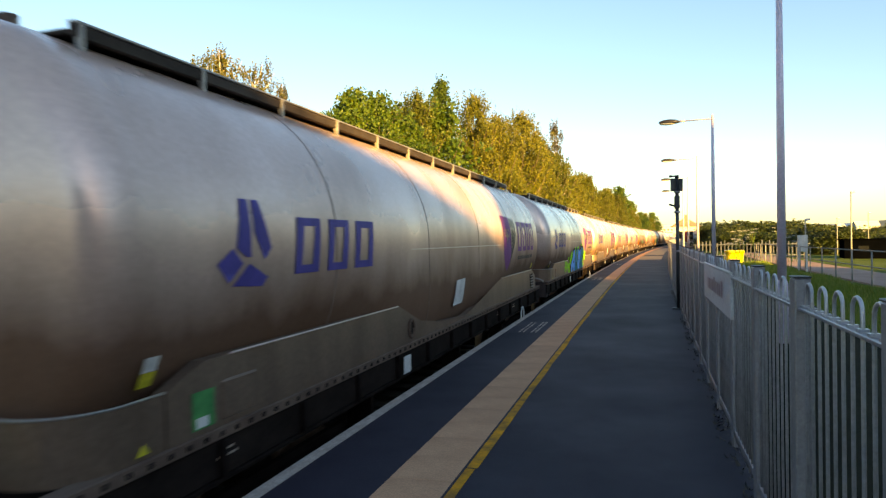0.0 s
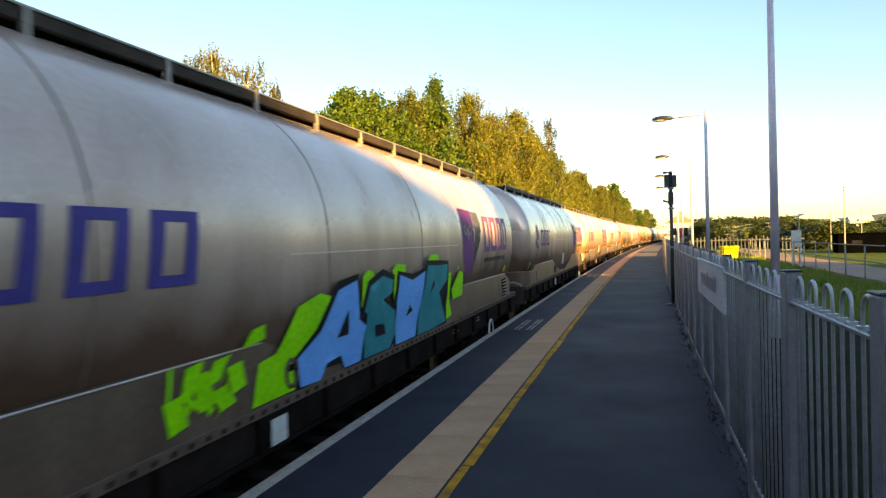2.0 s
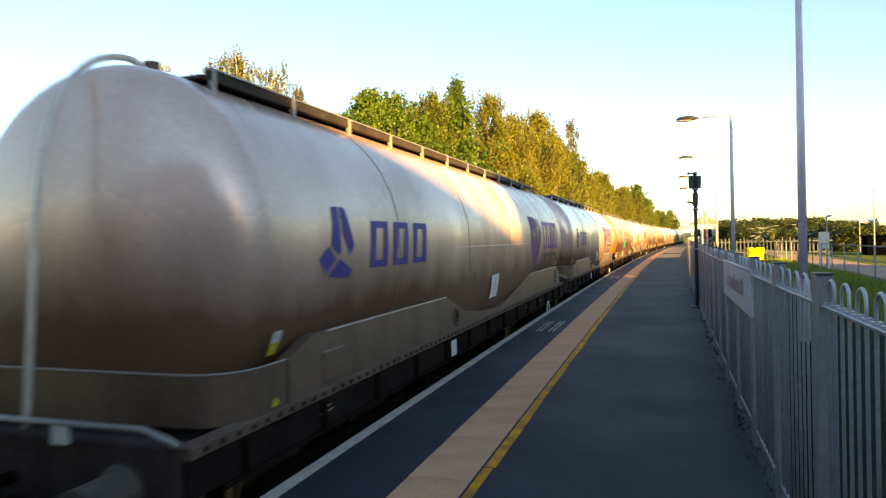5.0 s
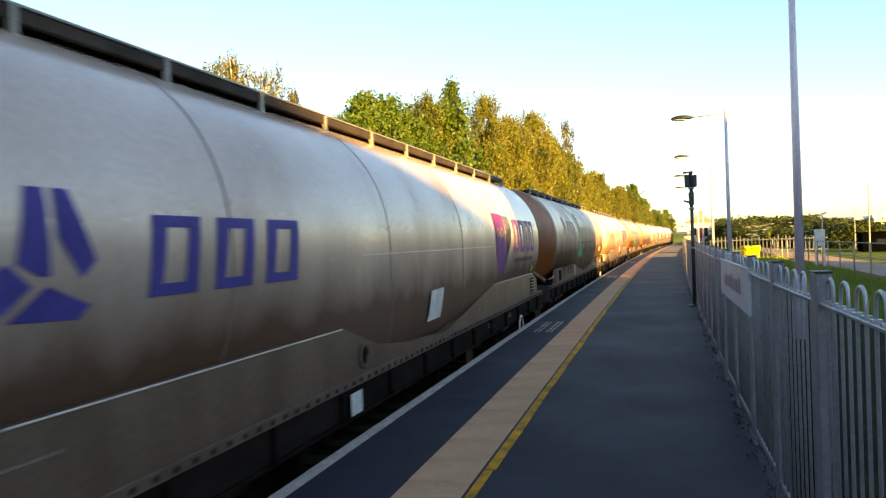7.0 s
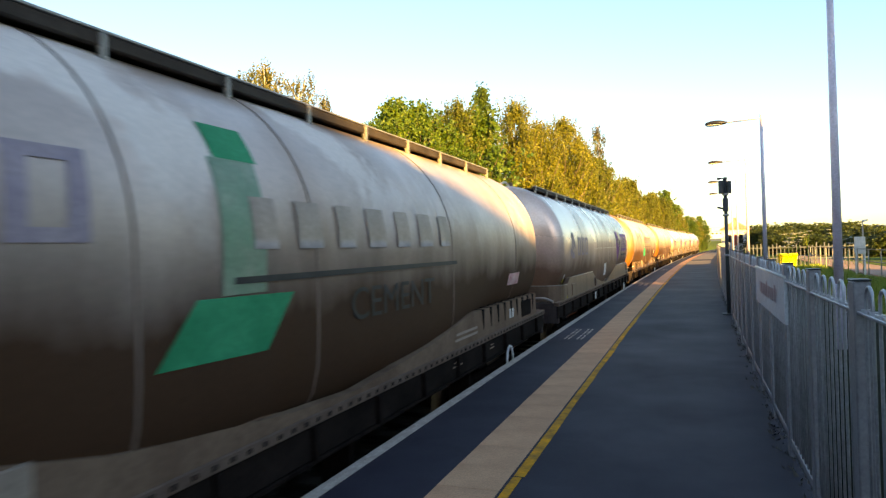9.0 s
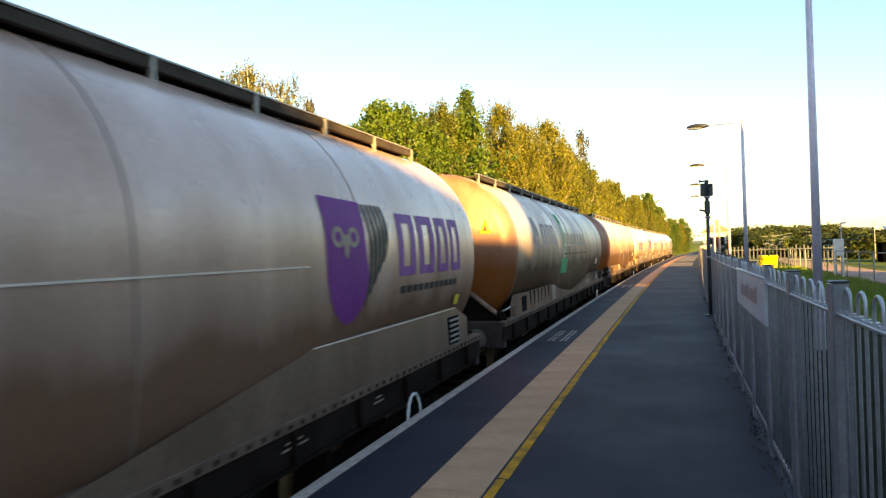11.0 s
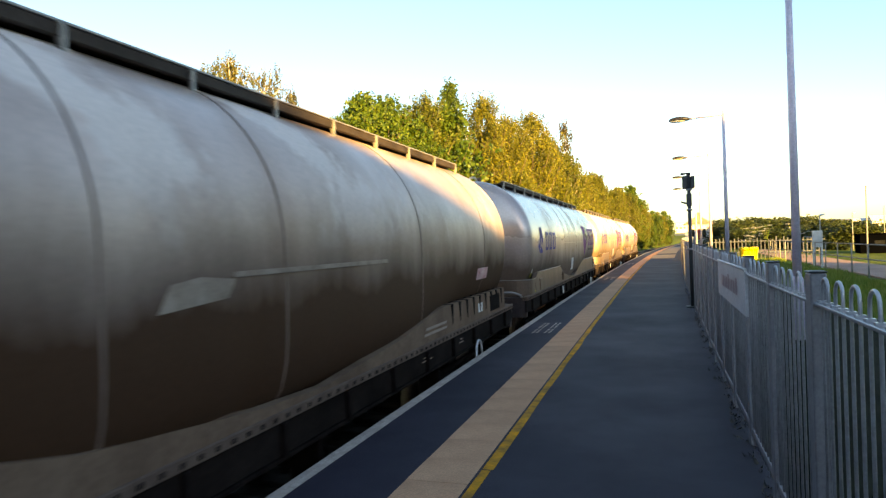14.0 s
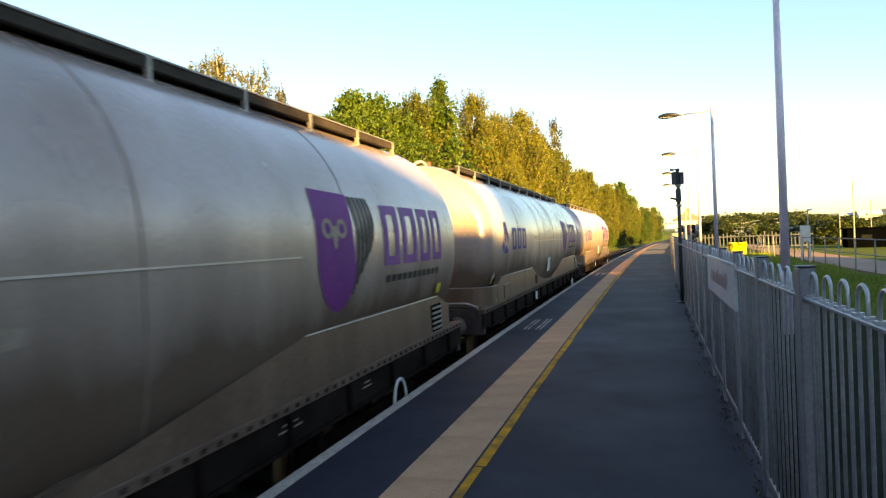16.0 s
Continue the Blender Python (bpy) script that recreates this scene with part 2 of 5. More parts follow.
M_TANK_CLEAN = tank_steel("tank_steel_clean", (0.74, 0.56, 0.485), (0.84, 0.645, 0.565), (0.26, 0.12, 0.062), 0.18, rough=0.19, grime_shade=0.94, low_tone=0.4, reach=0.045, metal=0.4)
M_TANK_SILVER = tank_steel("tank_steel_silver", (0.56, 0.44, 0.40), (0.66, 0.53, 0.485), (0.20, 0.115, 0.068), 0.2, rough=0.18, grime_shade=0.9, low_tone=0.4, reach=0.03, metal=0.4)
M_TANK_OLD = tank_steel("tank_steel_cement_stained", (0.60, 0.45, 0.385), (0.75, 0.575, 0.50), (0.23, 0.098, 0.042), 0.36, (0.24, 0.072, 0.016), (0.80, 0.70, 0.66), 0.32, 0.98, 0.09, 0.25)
M_SKIRT = mat("skirt_steel", (0.15, 0.10, 0.074), (0.25, 0.172, 0.13), 1.6, 0.42, 0.45, 0.15, 30, stretch=(1, 1, 0.4), spec=0.2)
M_SKIRT_OLD = mat("skirt_cement_grey", (0.135, 0.082, 0.056), (0.25, 0.162, 0.112), 2.0, 0.85, 0.05, 0.2, 30, stretch=(1, 1, 0.4), spec=0.12)
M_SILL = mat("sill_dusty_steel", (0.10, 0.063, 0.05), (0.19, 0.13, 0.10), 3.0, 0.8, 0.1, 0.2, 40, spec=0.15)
# near-black tones for the side sill and the parts below it
M_SIDESILL = mat("side_sill_dark", (0.010, 0.007, 0.006), (0.028, 0.020, 0.017), 2.5, 0.9, 0.0, 0.3, 30, stretch=(1, 0.6, 1), spec=0.04)
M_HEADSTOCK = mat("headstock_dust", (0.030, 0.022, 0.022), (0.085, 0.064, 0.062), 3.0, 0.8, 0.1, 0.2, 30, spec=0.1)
M_UNDER = mat("underframe_dark", (0.008, 0.0055, 0.005), (0.021, 0.015, 0.013), 3.0, 0.95, 0.0, 0.3, 30, spec=0.03)
M_WALK = mat("walkway_steel", (0.030, 0.023, 0.020), (0.072, 0.055, 0.047), 4.0, 0.7, 0.1, 0.2, 50, spec=0.15)
M_PIPE = mat("pale_pipe", (0.62, 0.53, 0.47), (0.78, 0.69, 0.63), 4.0, 0.4, 0.3, 0.1, 40)
M_RUSTPIPE = mat("rust_stained_pipe", (0.16, 0.09, 0.055), (0.32, 0.23, 0.17), 5.0, 0.6, 0.3, 0.1, 40)
M_DULLPIPE = mat("dull_pipe", (0.26, 0.24, 0.22), (0.40, 0.37, 0.35), 4.0, 0.45, 0.5, 0.1, 40)
M_BUFFER = mat("dusty_buffer", (0.07, 0.06, 0.052), (0.16, 0.14, 0.125), 4.0, 0.7, 0.3, 0.2, 40)
M_PURPLEFADE = mat("worn_purple_lettering", (0.19, 0.055, 0.25), (0.27, 0.10, 0.33), 3.0, 0.55, 0.1, 0.05, 30, spec=0.2)
M_GREENFADE = mat("faded_green_vinyl", (0.13, 0.27, 0.17), (0.31, 0.36, 0.27), 2.5, 0.5, 0.3, 0.05, 30)
M_SEAM = mat("weld_seam", (0.20, 0.14, 0.115), (0.30, 0.215, 0.18), 4.0, 0.6, 0.3, 0.1, 40, spec=0.2)
M_WHITEPLATE = mat("white_plate", (0.55, 0.54, 0.52), (0.75, 0.74, 0.72), 6.0, 0.6, 0, 0.05, 30)
M_YPLATE = mat("yellow_label", (0.6, 0.5, 0.03), (0.75, 0.62, 0.05), 6.0, 0.6, 0, 0.05, 30)
M_PINKPLATE = mat("faded_red_plate", (0.55, 0.20, 0.20), (0.8, 0.6, 0.58), 5.0, 0.6, 0, 0.05, 30)
M_ORANGE = mat("orange_triangle", (0.7, 0.32, 0.02), (0.85, 0.42, 0.03), 6.0, 0.6, 0, 0.05, 30)
M_GREENPLATE = mat("green_label", (0.03, 0.2, 0.06), (0.06, 0.33, 0.1), 6.0, 0.6, 0, 0.05, 30)
M_BLUE = mat("blue_lettering", (0.055, 0.045, 0.24), (0.085, 0.07, 0.33), 3.0, 0.55, 0.1, 0.05, 30, spec=0.2)
M_BLUEFADE = mat("faded_blue_lettering", (0.26, 0.20, 0.27), (0.42, 0.33, 0.36), 3.0, 0.6, 0.3, 0.05, 30)
M_PURPLE = mat("purple_vinyl", (0.15, 0.018, 0.19), (0.21, 0.035, 0.24), 2.0, 0.55, 0.0, 0.05, 30, spec=0.2)
M_BLACKVINYL = mat("black_vinyl", (0.02, 0.018, 0.018), (0.05, 0.045, 0.045), 3.0, 0.55, 0, 0.05, 30)
M_GREYLETTER = mat("worn_grey_lettering", (0.27, 0.20, 0.17), (0.47, 0.355, 0.30), 3.0, 0.5, 0.4, 0.05, 30, stretch=(1, 1, 0.5))
M_EMERALD = mat("green_vinyl", (0.0, 0.22, 0.095), (0.02, 0.34, 0.16), 2.5, 0.6, 0.0, 0.05, 30, spec=0.15)
M_SP_BLUE = mat("spray_light_blue", (0.10, 0.38, 0.90), (0.15, 0.46, 0.96), 3.0, 0.6, 0, 0.03, 30, spec=0.12)
M_SP_TEAL = mat("spray_teal", (0.0, 0.21, 0.26), (0.01, 0.29, 0.34), 3.0, 0.6, 0, 0.03, 30, spec=0.12)
M_SP_GREEN = mat("spray_lime", (0.22, 0.76, 0.005), (0.32, 0.88, 0.01), 3.0, 0.6, 0, 0.03, 30, spec=0.12)
M_SP_BLACK = mat("spray_black", (0.006, 0.007, 0.012), (0.014, 0.015, 0.022), 3.0, 0.6, 0, 0.03, 30, spec=0.1)
M_PALE = mat("pale_stain", (0.25, 0.19, 0.15), (0.43, 0.34, 0.28), 3.0, 0.75, 0.1, 0.05, 30, spec=0.15)
M_REDLAMP = mat("red_tail_disc", (0.5, 0.03, 0.02), (0.6, 0.05, 0.03), 3.0, 0.4, 0, 0, 30)

# ================= the line of the railway and mesh helpers =================
CURVE = 0.000749                      # per metre, bending gently to the right


def at(s, d, z=0.0):
    """World point s metres along the line, d metres to its right."""
    r = 1 / CURVE
    return Vector((r - (r - d) * math.cos(s * CURVE), (r - d) * math.sin(s * CURVE), z))


def along(s, d, z=0.0):
    """Pose on the line, y pointing along it."""
    return Matrix.Translation(at(s, d, z)) @ Matrix.Rotation(-s * CURVE, 4, "Z")


def shade(bm, flat=False):
    for f in bm.faces:
        f.smooth = not flat
    return bm


def mesh_of(name, bm, material):
    me = bpy.data.meshes.new(name)
    bm.to_mesh(me)
    bm.free()
    for q in (material if isinstance(material, list) else [material]):
        me.materials.append(q)
    return me


def part(name, bm, material, parent, label=""):
    ob = new(name, mesh_of(name, bm, material))
    ob.parent = parent
    return tagged(ob, label)


def thing(name, bm, material, label, category, group="", kind=""):
    return tagged(new(name, mesh_of(name, bm, material)), label, category, group, kind)


def root(name, label, category, group=""):
    return tagged(new(name), label, category, group)


def box(bm, lo, hi, bevel=0.0):
    c = [(a + b) / 2 for a, b in zip(lo, hi)]
    g = bmesh.ops.create_cube(bm, size=1, matrix=Matrix.Translation(c) @ Matrix.Diagonal((*[b - a for a, b in zip(lo, hi)], 1)))
    if bevel:
        es = list({e for v in g["verts"] for e in v.link_edges})
        bmesh.ops.bevel(bm, geom=es, offset=bevel, segments=1, affect="EDGES")
    return bm


def boxed(lo, hi, bevel=0.0):
    return box(bmesh.new(), lo, hi, bevel)


def tube(bm, pts, radius, seg=8, caps=True):
    """A round bar along points; radius a number or one for each point."""
    pts = [Vector(p) for p in pts]
    rad = radius if isinstance(radius, (list, tuple)) else [radius] * len(pts)
    rings = []
    side = None
    for i, p in enumerate(pts):
        d = (pts[min(i + 1, len(pts) - 1)] - pts[max(i - 1, 0)]).normalized()
        if side is None:
            side = d.orthogonal().normalized()
        side = (side - d * side.dot(d)).normalized()
        up = d.cross(side)
        rings.append([bm.verts.new(p + (side * math.cos(a) + up * math.sin(a)) * rad[i]) for a in (2 * math.pi * k / seg for k in range(seg))])
    for a, b in zip(rings, rings[1:]):
        for k in range(seg):
            f = bm.faces.new((a[k], a[(k + 1) % seg], b[(k + 1) % seg], b[k]))
            f.smooth = seg > 5
    if caps:
        bm.faces.new(rings[0][::-1])
        bm.faces.new(rings[-1])
    return bm


def tubed(pts, radius, seg=8):
    return tube(bmesh.new(), pts, radius, seg)


def loft(rows_of_points, close=False):
    bm = bmesh.new()
    vs = [[bm.verts.new(p) for p in r] for r in rows_of_points]
    n = len(vs[0])
    for a, b in zip(vs, vs[1:]):
        for k in range(n if close else n - 1):
            bm.faces.new((a[k], a[(k + 1) % n], b[(k + 1) % n], b[k]))
    return bm


def strip(s0, s1, profile, step=2.0, close=True):
    """A long body along the line with the section profile [(d, z), ...]."""
    n = max(1, int((s1 - s0) / step))
    rows = [[at(s0 + (s1 - s0) * i / n, d, z) for d, z in profile] for i in range(n + 1)]
    bm = loft(rows, close)
    if close:
        bm.verts.ensure_lookup_table()
        k = len(profile)
        bm.faces.new([bm.verts[i] for i in range(k)][::-1])
        bm.faces.new([bm.verts[i + n * k] for i in range(k)])
    bmesh.ops.recalc_face_normals(bm, faces=bm.faces)
    return bm

# ================= ground, track, platform =================
def ground():
    prof = [(-760, 6), (-220, 3), (-60, 1.0), (-16, 0.4), (-11.5, -0.5), (-9.6, -1.15), (-8.9, -1.3), (-2.75, -1.3), (-2.28, -1.3), (-2.0, -0.4), (0.9, -0.12),
            (3.0, -0.06), (9.0, -0.1), (16.0, -0.15), (30, -0.3), (60, -0.8), (220, -2), (760, -4)]
    cuts = [-600, -300, -120, -50, -20] + [i * 5 for i in range(-3, 45)] + [240, 300, 400, 520, 640]
    bm = loft([[at(s, d, z) for d, z in prof] for s in cuts])
    bmesh.ops.recalc_face_normals(bm, faces=bm.faces)
    thing("ground", shade(bm), M_GRASS, "rough grass ground falling to the railway", "ground", kind="structure")


def tracks():
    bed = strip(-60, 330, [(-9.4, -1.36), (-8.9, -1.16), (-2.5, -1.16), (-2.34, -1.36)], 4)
    thing("ballast", bed, M_BALLAST, "stone ballast under two tracks, coloured dark as in shade", "ballast", kind="structure")
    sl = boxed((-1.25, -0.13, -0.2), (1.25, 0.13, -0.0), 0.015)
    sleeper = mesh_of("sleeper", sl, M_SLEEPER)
    for c in (-3.75, -7.15):
        tr = tagged(new("railway_track"), "steel rails on concrete sleepers in ballast, coloured dark as in shade", "track", "tracks", "structure")
        for side in (-0.753, 0.753):
            d = c + side
            part("rail", strip(-60, 330, [(d - 0.07, -1.09), (d - 0.07, -1.07), (d - 0.02, -1.05), (d - 0.02, -0.96), (d - 0.035, -0.95), (d - 0.035, -0.922),
                                         (d + 0.035, -0.922), (d + 0.035, -0.95), (d + 0.02, -0.96), (d + 0.02, -1.05), (d + 0.07, -1.07), (d + 0.07, -1.09)], 4), M_RAIL, tr)
            part("rail_head", strip(-60, 330, [(d - 0.034, -0.92), (d - 0.03, -0.915), (d + 0.03, -0.915), (d + 0.034, -0.92)], 4), M_RAILTOP, tr, "polished rail head")
        n = 200
        for i in range(n):
            o = new("sleeper", sleeper)
            o.parent = tr
            o.matrix_basis = along(-10 + i * 0.66, c, -1.09)


EDGE, BUFF0, BUFF1 = -2.298, -1.56, -1.146


def fence_d(s):
    """The railing draws away from the track as the platform widens."""
    return 0.61 + 0.0085 * max(0.0, s - 3.0)


def platform():
    # asphalt deck with coping, drop wall and the strips let into it
    top = strip(-14, 205, [(EDGE + 0.06, -0.05), (EDGE + 0.06, 0.0), (3.4, 0.02), (3.4, -0.3), (EDGE + 0.06, -0.3)], 3)
    plat = thing("platform", top, M_ASPHALT, "dark grey asphalt station platform, patched and worn", "platform", kind="structure")
    part("drop_wall", strip(-14, 205, [(EDGE + 0.08, -1.4), (EDGE + 0.08, -0.28), (EDGE + 0.4, -0.28), (EDGE + 0.4, -1.4)], 3), M_COPING, plat, "grimy concrete wall below the edge")
    # coping stones, whose outer rim is painted white
    cope = mesh_of("coping_stone", boxed((EDGE, 0, -0.12), (EDGE + 0.052, 0.892, 0.004), 0.006), M_WHITE_LINE)
    for i in range(150):
        o = new("coping_stone", cope)
        o.parent = plat
        o.matrix_basis = along(-2.0 + i * 0.9, 0)
    part("coping", strip(133, 205, [(EDGE, -0.12), (EDGE, 0.004), (EDGE + 0.052, 0.004), (EDGE + 0.052, -0.12)], 3), M_WHITE_LINE, plat)
    part("white_line", strip(-14, 205, [(EDGE + 0.055, -0.02), (EDGE + 0.055, 0.0045), (EDGE + 0.105, 0.0045), (EDGE + 0.105, -0.02)], 3), M_WHITE_LINE, plat, "white painted edge line")
    # buff slabs
    slabs = [mesh_of("paving_slab", boxed((BUFF0 + 0.002, 0.001, -0.05), (BUFF1 - 0.002, 0.449, 0.006 + 0.0008 * k), 0.002), M_BUFF) for k in range(3)]
    for i in range(300):
        o = new("paving_slab", slabs[random.randrange(3)])
        o.parent = plat
        o.matrix_basis = along(-1.5 + i * 0.45, 0)
    part("slab_strip", strip(133.5, 205, [(BUFF0, -0.05), (BUFF0, 0.007), (BUFF1, 0.007), (BUFF1, -0.05)], 3), M_BUFF, plat)
    # worn yellow line behind the slabs, laid in dashes
    yb = bmesh.new()
    s = -3.0
    while s < 60:
        ln = random.uniform(1.2, 3.2)
        q = loft([[at(s + ln * i / 3, BUFF1 + 0.02 + dx, 0.0085) for dx in (0, random.uniform(0.06, 0.08))] for i in range(4)])
        me = bpy.data.meshes.new("t")
        q.to_mesh(me)
        q.free()
        yb.from_mesh(me)
        s += ln + random.uniform(0.0, 0.02)
    part("yellow_line", yb, M_YELLOW_LINE, plat, "scuffed yellow safety line")
    # painted warning by the edge, too worn to read: letter-sized bars
    for s0 in (10.6, 24.6, 38.6):
        wb = bmesh.new()
        for row, (dd, hh) in enumerate(((-1.98, 0.11), (-1.78, 0.11))):
            s = s0
            for k in range(7):
                ln = random.uniform(0.10, 0.17)
                if k == 3:
                    s += 0.06
                for d0 in (0.0, 0.065):
                    g = loft([[at(s + u, dd + d0, 0.0075), at(s + u, dd + d0 + 0.035, 0.0075)] for u in (0, ln)])
                    me = bpy.data.meshes.new("t")
                    g.to_mesh(me)
                    g.free()
                    wb.from_mesh(me)
                s += ln + 0.05
        part("painted_words", wb, M_WHITE_LINE, plat, "worn white painted warning, unreadable")


def verge():
    """Near-black ground strip added behind the railing, so the gaps between bars look dark."""
    rows = []
    for i in range(60):
        s = -3 + i * 1.0
        f = fence_d(s)
        rows.append([at(s, f + 0.05, -0.02), at(s, f + 0.06, 0.028), at(s, f + 0.5, 0.05), at(s, 3.3, 0.035), at(s, 3.5, -0.1)])
    bm = loft(rows)
    bmesh.ops.recalc_face_normals(bm, faces=bm.faces)
    thing("verge", shade(bm), M_DARKSTRIP, "near-black ground strip behind the railing", "verge", kind="structure")


ground()
tracks()
verge()
platform()


# ================= bow-top fence =================
def fence():
    bay, n = 1.07, 62
    fz = root("bow_top_fence", "grey galvanised bow-top steel railing along the platform", "fence")
    post = mesh_of("post", boxed((-0.03, -0.045, -0.1), (0.03, 0.045, 1.335), 0.006), M_GALV)
    cap = mesh_of("post_cap", boxed((-0.033, -0.048, 1.335), (0.033, 0.048, 1.342), 0.003), M_DARKPOST)
    rail_hi = mesh_of("top_rail", boxed((-0.02, 0.045, 1.208), (0.02, bay - 0.045, 1.222), 0.003), M_GALV)
    rail_lo = mesh_of("bottom_rail", boxed((-0.008, 0.045, 0.09), (0.008, bay - 0.045, 0.135), 0.003), M_GALV)
    pitch = (bay - 0.09) / 10
    hoop = bmesh.new()
    r = pitch / 2
    tube(hoop, [(0, -r, 0.05), (0, -r, 1.26)] + [(0, -r * math.cos(a), 1.275 + r * 0.9 * math.sin(a)) for a in (0.4, 0.8, 1.2, 1.57, 1.94, 2.34, 2.74)] + [(0, r, 1.26), (0, r, 0.05)], 0.0064, 6)
    for e in (-r, r):
        box(hoop, (-0.015, e - 0.013, 1.2225), (0.015, e + 0.013, 1.232))
    hoop = mesh_of("hoop", hoop, M_GALVBAR_LIT)
    for i in range(n):
        s = -0.27 + (i - 1) * bay
        for me, nm in ((post, "post"), (cap, "post_cap"), (rail_hi, "top_rail"), (rail_lo, "bottom_rail")):
            o = new(nm, me)
            o.parent = fz
            o.matrix_basis = along(s, fence_d(s))
        for k in range(5):
            o = new("hoop", hoop)
            o.parent = fz
            o.matrix_basis = along(s + 0.045 + pitch * (0.5 + 2 * k) + r, fence_d(s))
    far = bmesh.new()
    s = -0.27 + (n - 1) * bay
    while s < 200:
        a = at(s, fence_d(s))
        box(far, (a.x - 0.03, a.y - 0.045, -0.1), (a.x + 0.03, a.y + 0.045, 1.335))
        for k in range(8):
            q = at(s + 0.1 + k * 0.115, fence_d(s))
            box(far, (q.x - 0.008, q.y - 0.008, 0.05), (q.x + 0.008, q.y + 0.008, 1.3))
        s += bay
    ff = thing("far_railing", far, M_GALV, "distant run of the grey platform railing", "fence", kind="stuff")
    # station name board, fixed to the platform side of the railing
    sg = root("station_name_board", "white station name board with worn maroon lettering on the railing", "sign")
    lo, hi, z0, z1 = 5.0, 7.1, 0.92, 1.235
    rows = [[at(lo + (hi - lo) * i / 6, fence_d(6) - 0.045 + t, z) for t, z in ((0, z0), (0, z1), (0.02, z1), (0.02, z0))] for i in range(7)]
    bm = loft(rows, True)
    bm.verts.ensure_lookup_table()
    bm.faces.new(bm.verts[0:4])
    bm.faces.new(bm.verts[24:28])
    bmesh.ops.recalc_face_normals(bm, faces=bm.faces)
    part("board", bm, M_SIGN, sg)
    tb = bmesh.new()
    s = 5.45
    for k in range(9):
        ln = random.uniform(0.08, 0.14)
        q = loft([[at(s + u, fence_d(6) - 0.049, zz) for zz in (1.03, 1.13 + (0.03 if k in (0, 4) else 0))] for u in (0, ln)])
        me = bpy.data.meshes.new("t")
        q.to_mesh(me)
        q.free()
        tb.from_mesh(me)
        s += ln + 0.035
    part("lettering", tb, M_SIGNTEXT, sg, "worn maroon letters, unreadable")
    part("top_trim", tubed([at(lo, fence_d(6) - 0.04, z1 + 0.012), at(hi, fence_d(6) - 0.04, z1 + 0.012)], 0.012, 6), M_WHITEPAINT, sg, "bright upper rim")


fence()


# ================= lamps, mast =================
def lamp(s, d, h=4.92, arm=1.15):
    lp = root("platform_lamp", "tall grey steel lamp with a dark oval head", "lamp", "platform lamps")
    lp.matrix_basis = along(s, d, -0.1)
    part("base_column", tubed([(0, 0, 0), (0, 0, 0.95), (0, 0, 1.0)], [0.075, 0.075, 0.06], 14), M_POST, lp)
    part("column", tubed([(0, 0, 0.99), (0, 0, 3.2), (0, 0, h + 0.12)], [0.058, 0.048, 0.036], 14), M_POST, lp)
    part("arm", tubed([(0, 0, h), (-0.1, 0, h + 0.005), (-arm + 0.35, 0, h - 0.01)], 0.02, 8), M_POST, lp)
    hd = bmesh.new()
    bmesh.ops.create_uvsphere(hd, u_segments=18, v_segments=10, radius=1, matrix=Matrix.Translation((-arm, 0, h - 0.02)) @ Matrix.Diagonal((0.29, 0.13, 0.085, 1)))
    for v in hd.verts:
        if v.co.z < h - 0.05:
            v.co.z = h - 0.05 + (v.co.z - h + 0.05) * 0.35
    head = part("lamp_head", shade(hd), M_LAMPHEAD, lp, "dark oval lantern")
    ln = bmesh.new()
    bmesh.ops.create_uvsphere(ln, u_segments=14, v_segments=8, radius=1, matrix=Matrix.Translation((-arm - 0.05, 0, h - 0.06)) @ Matrix.Diagonal((0.22, 0.11, 0.035, 1)))
    part("lens", shade(ln), M_LENS, head, "clear lantern bowl")
    part("collar", tubed([(-arm + 0.28, 0, h - 0.012), (-arm + 0.42, 0, h - 0.01)], 0.032, 8), M_POST, lp)
    return lp


lamp(9.9, 1.8, 5.5)
first = lamp(19.9, 1.82)
for s in (29.7, 39.4, 49.1):
    copy_thing(first, along(s, 1.98, -0.1))


def mast():
    m = root("equipment_mast", "slim dark steel mast with camera boxes and a small loudspeaker", "mast")
    m.matrix_basis = along(14.6, 0.66, 0.0)
    part("pole", tubed([(0, 0, 0), (0, 0, 2.76)], 0.036, 10), M_DARKPOST, m)
    part("base_plate", boxed((-0.12, -0.12, 0.012), (0.12, 0.12, 0.035), 0.005), M_DARKPOST, m)
    part("cabinet", boxed((-0.125, -0.09, 2.48), (-0.03, 0.09, 2.74), 0.012), M_DARKPOST, m, "dark louvred box")
    part("side_box", boxed((0.035, -0.08, 2.48), (0.115, 0.08, 2.73), 0.012), M_DARKPOST, m)
    part("junction_box", boxed((-0.055, -0.08, 2.11), (0.05, 0.06, 2.38), 0.012), M_DARKPOST, m)
    part("cap", tubed([(0, 0, 2.755), (0, 0, 2.81)], 0.042, 10), M_DARKPOST, m)
    part("loudspeaker", tubed([(-0.03, -0.04, 2.79), (-0.10, -0.1, 2.78), (-0.14, -0.13, 2.78)], [0.012, 0.02, 0.028], 10), M_LAMPHEAD, m)
    part("bracket", tubed([(-0.02, -0.06, 2.16), (-0.16, -0.1, 2.2)], 0.02, 6), M_DARKPOST, m)
    for z in (1.2, 2.02, 2.44):
        part("strap", tubed([(0, 0, z), (0, 0, z + 0.04)], 0.062, 10), M_GALV, m, "metal strap")


mast()

# ================= the tank wagons =================
# wagon space: x across (platform side +), y from the leading sill end to the trailing one, z up from rail top
ZC, RT, LEN = 2.44, 1.31, 13.88


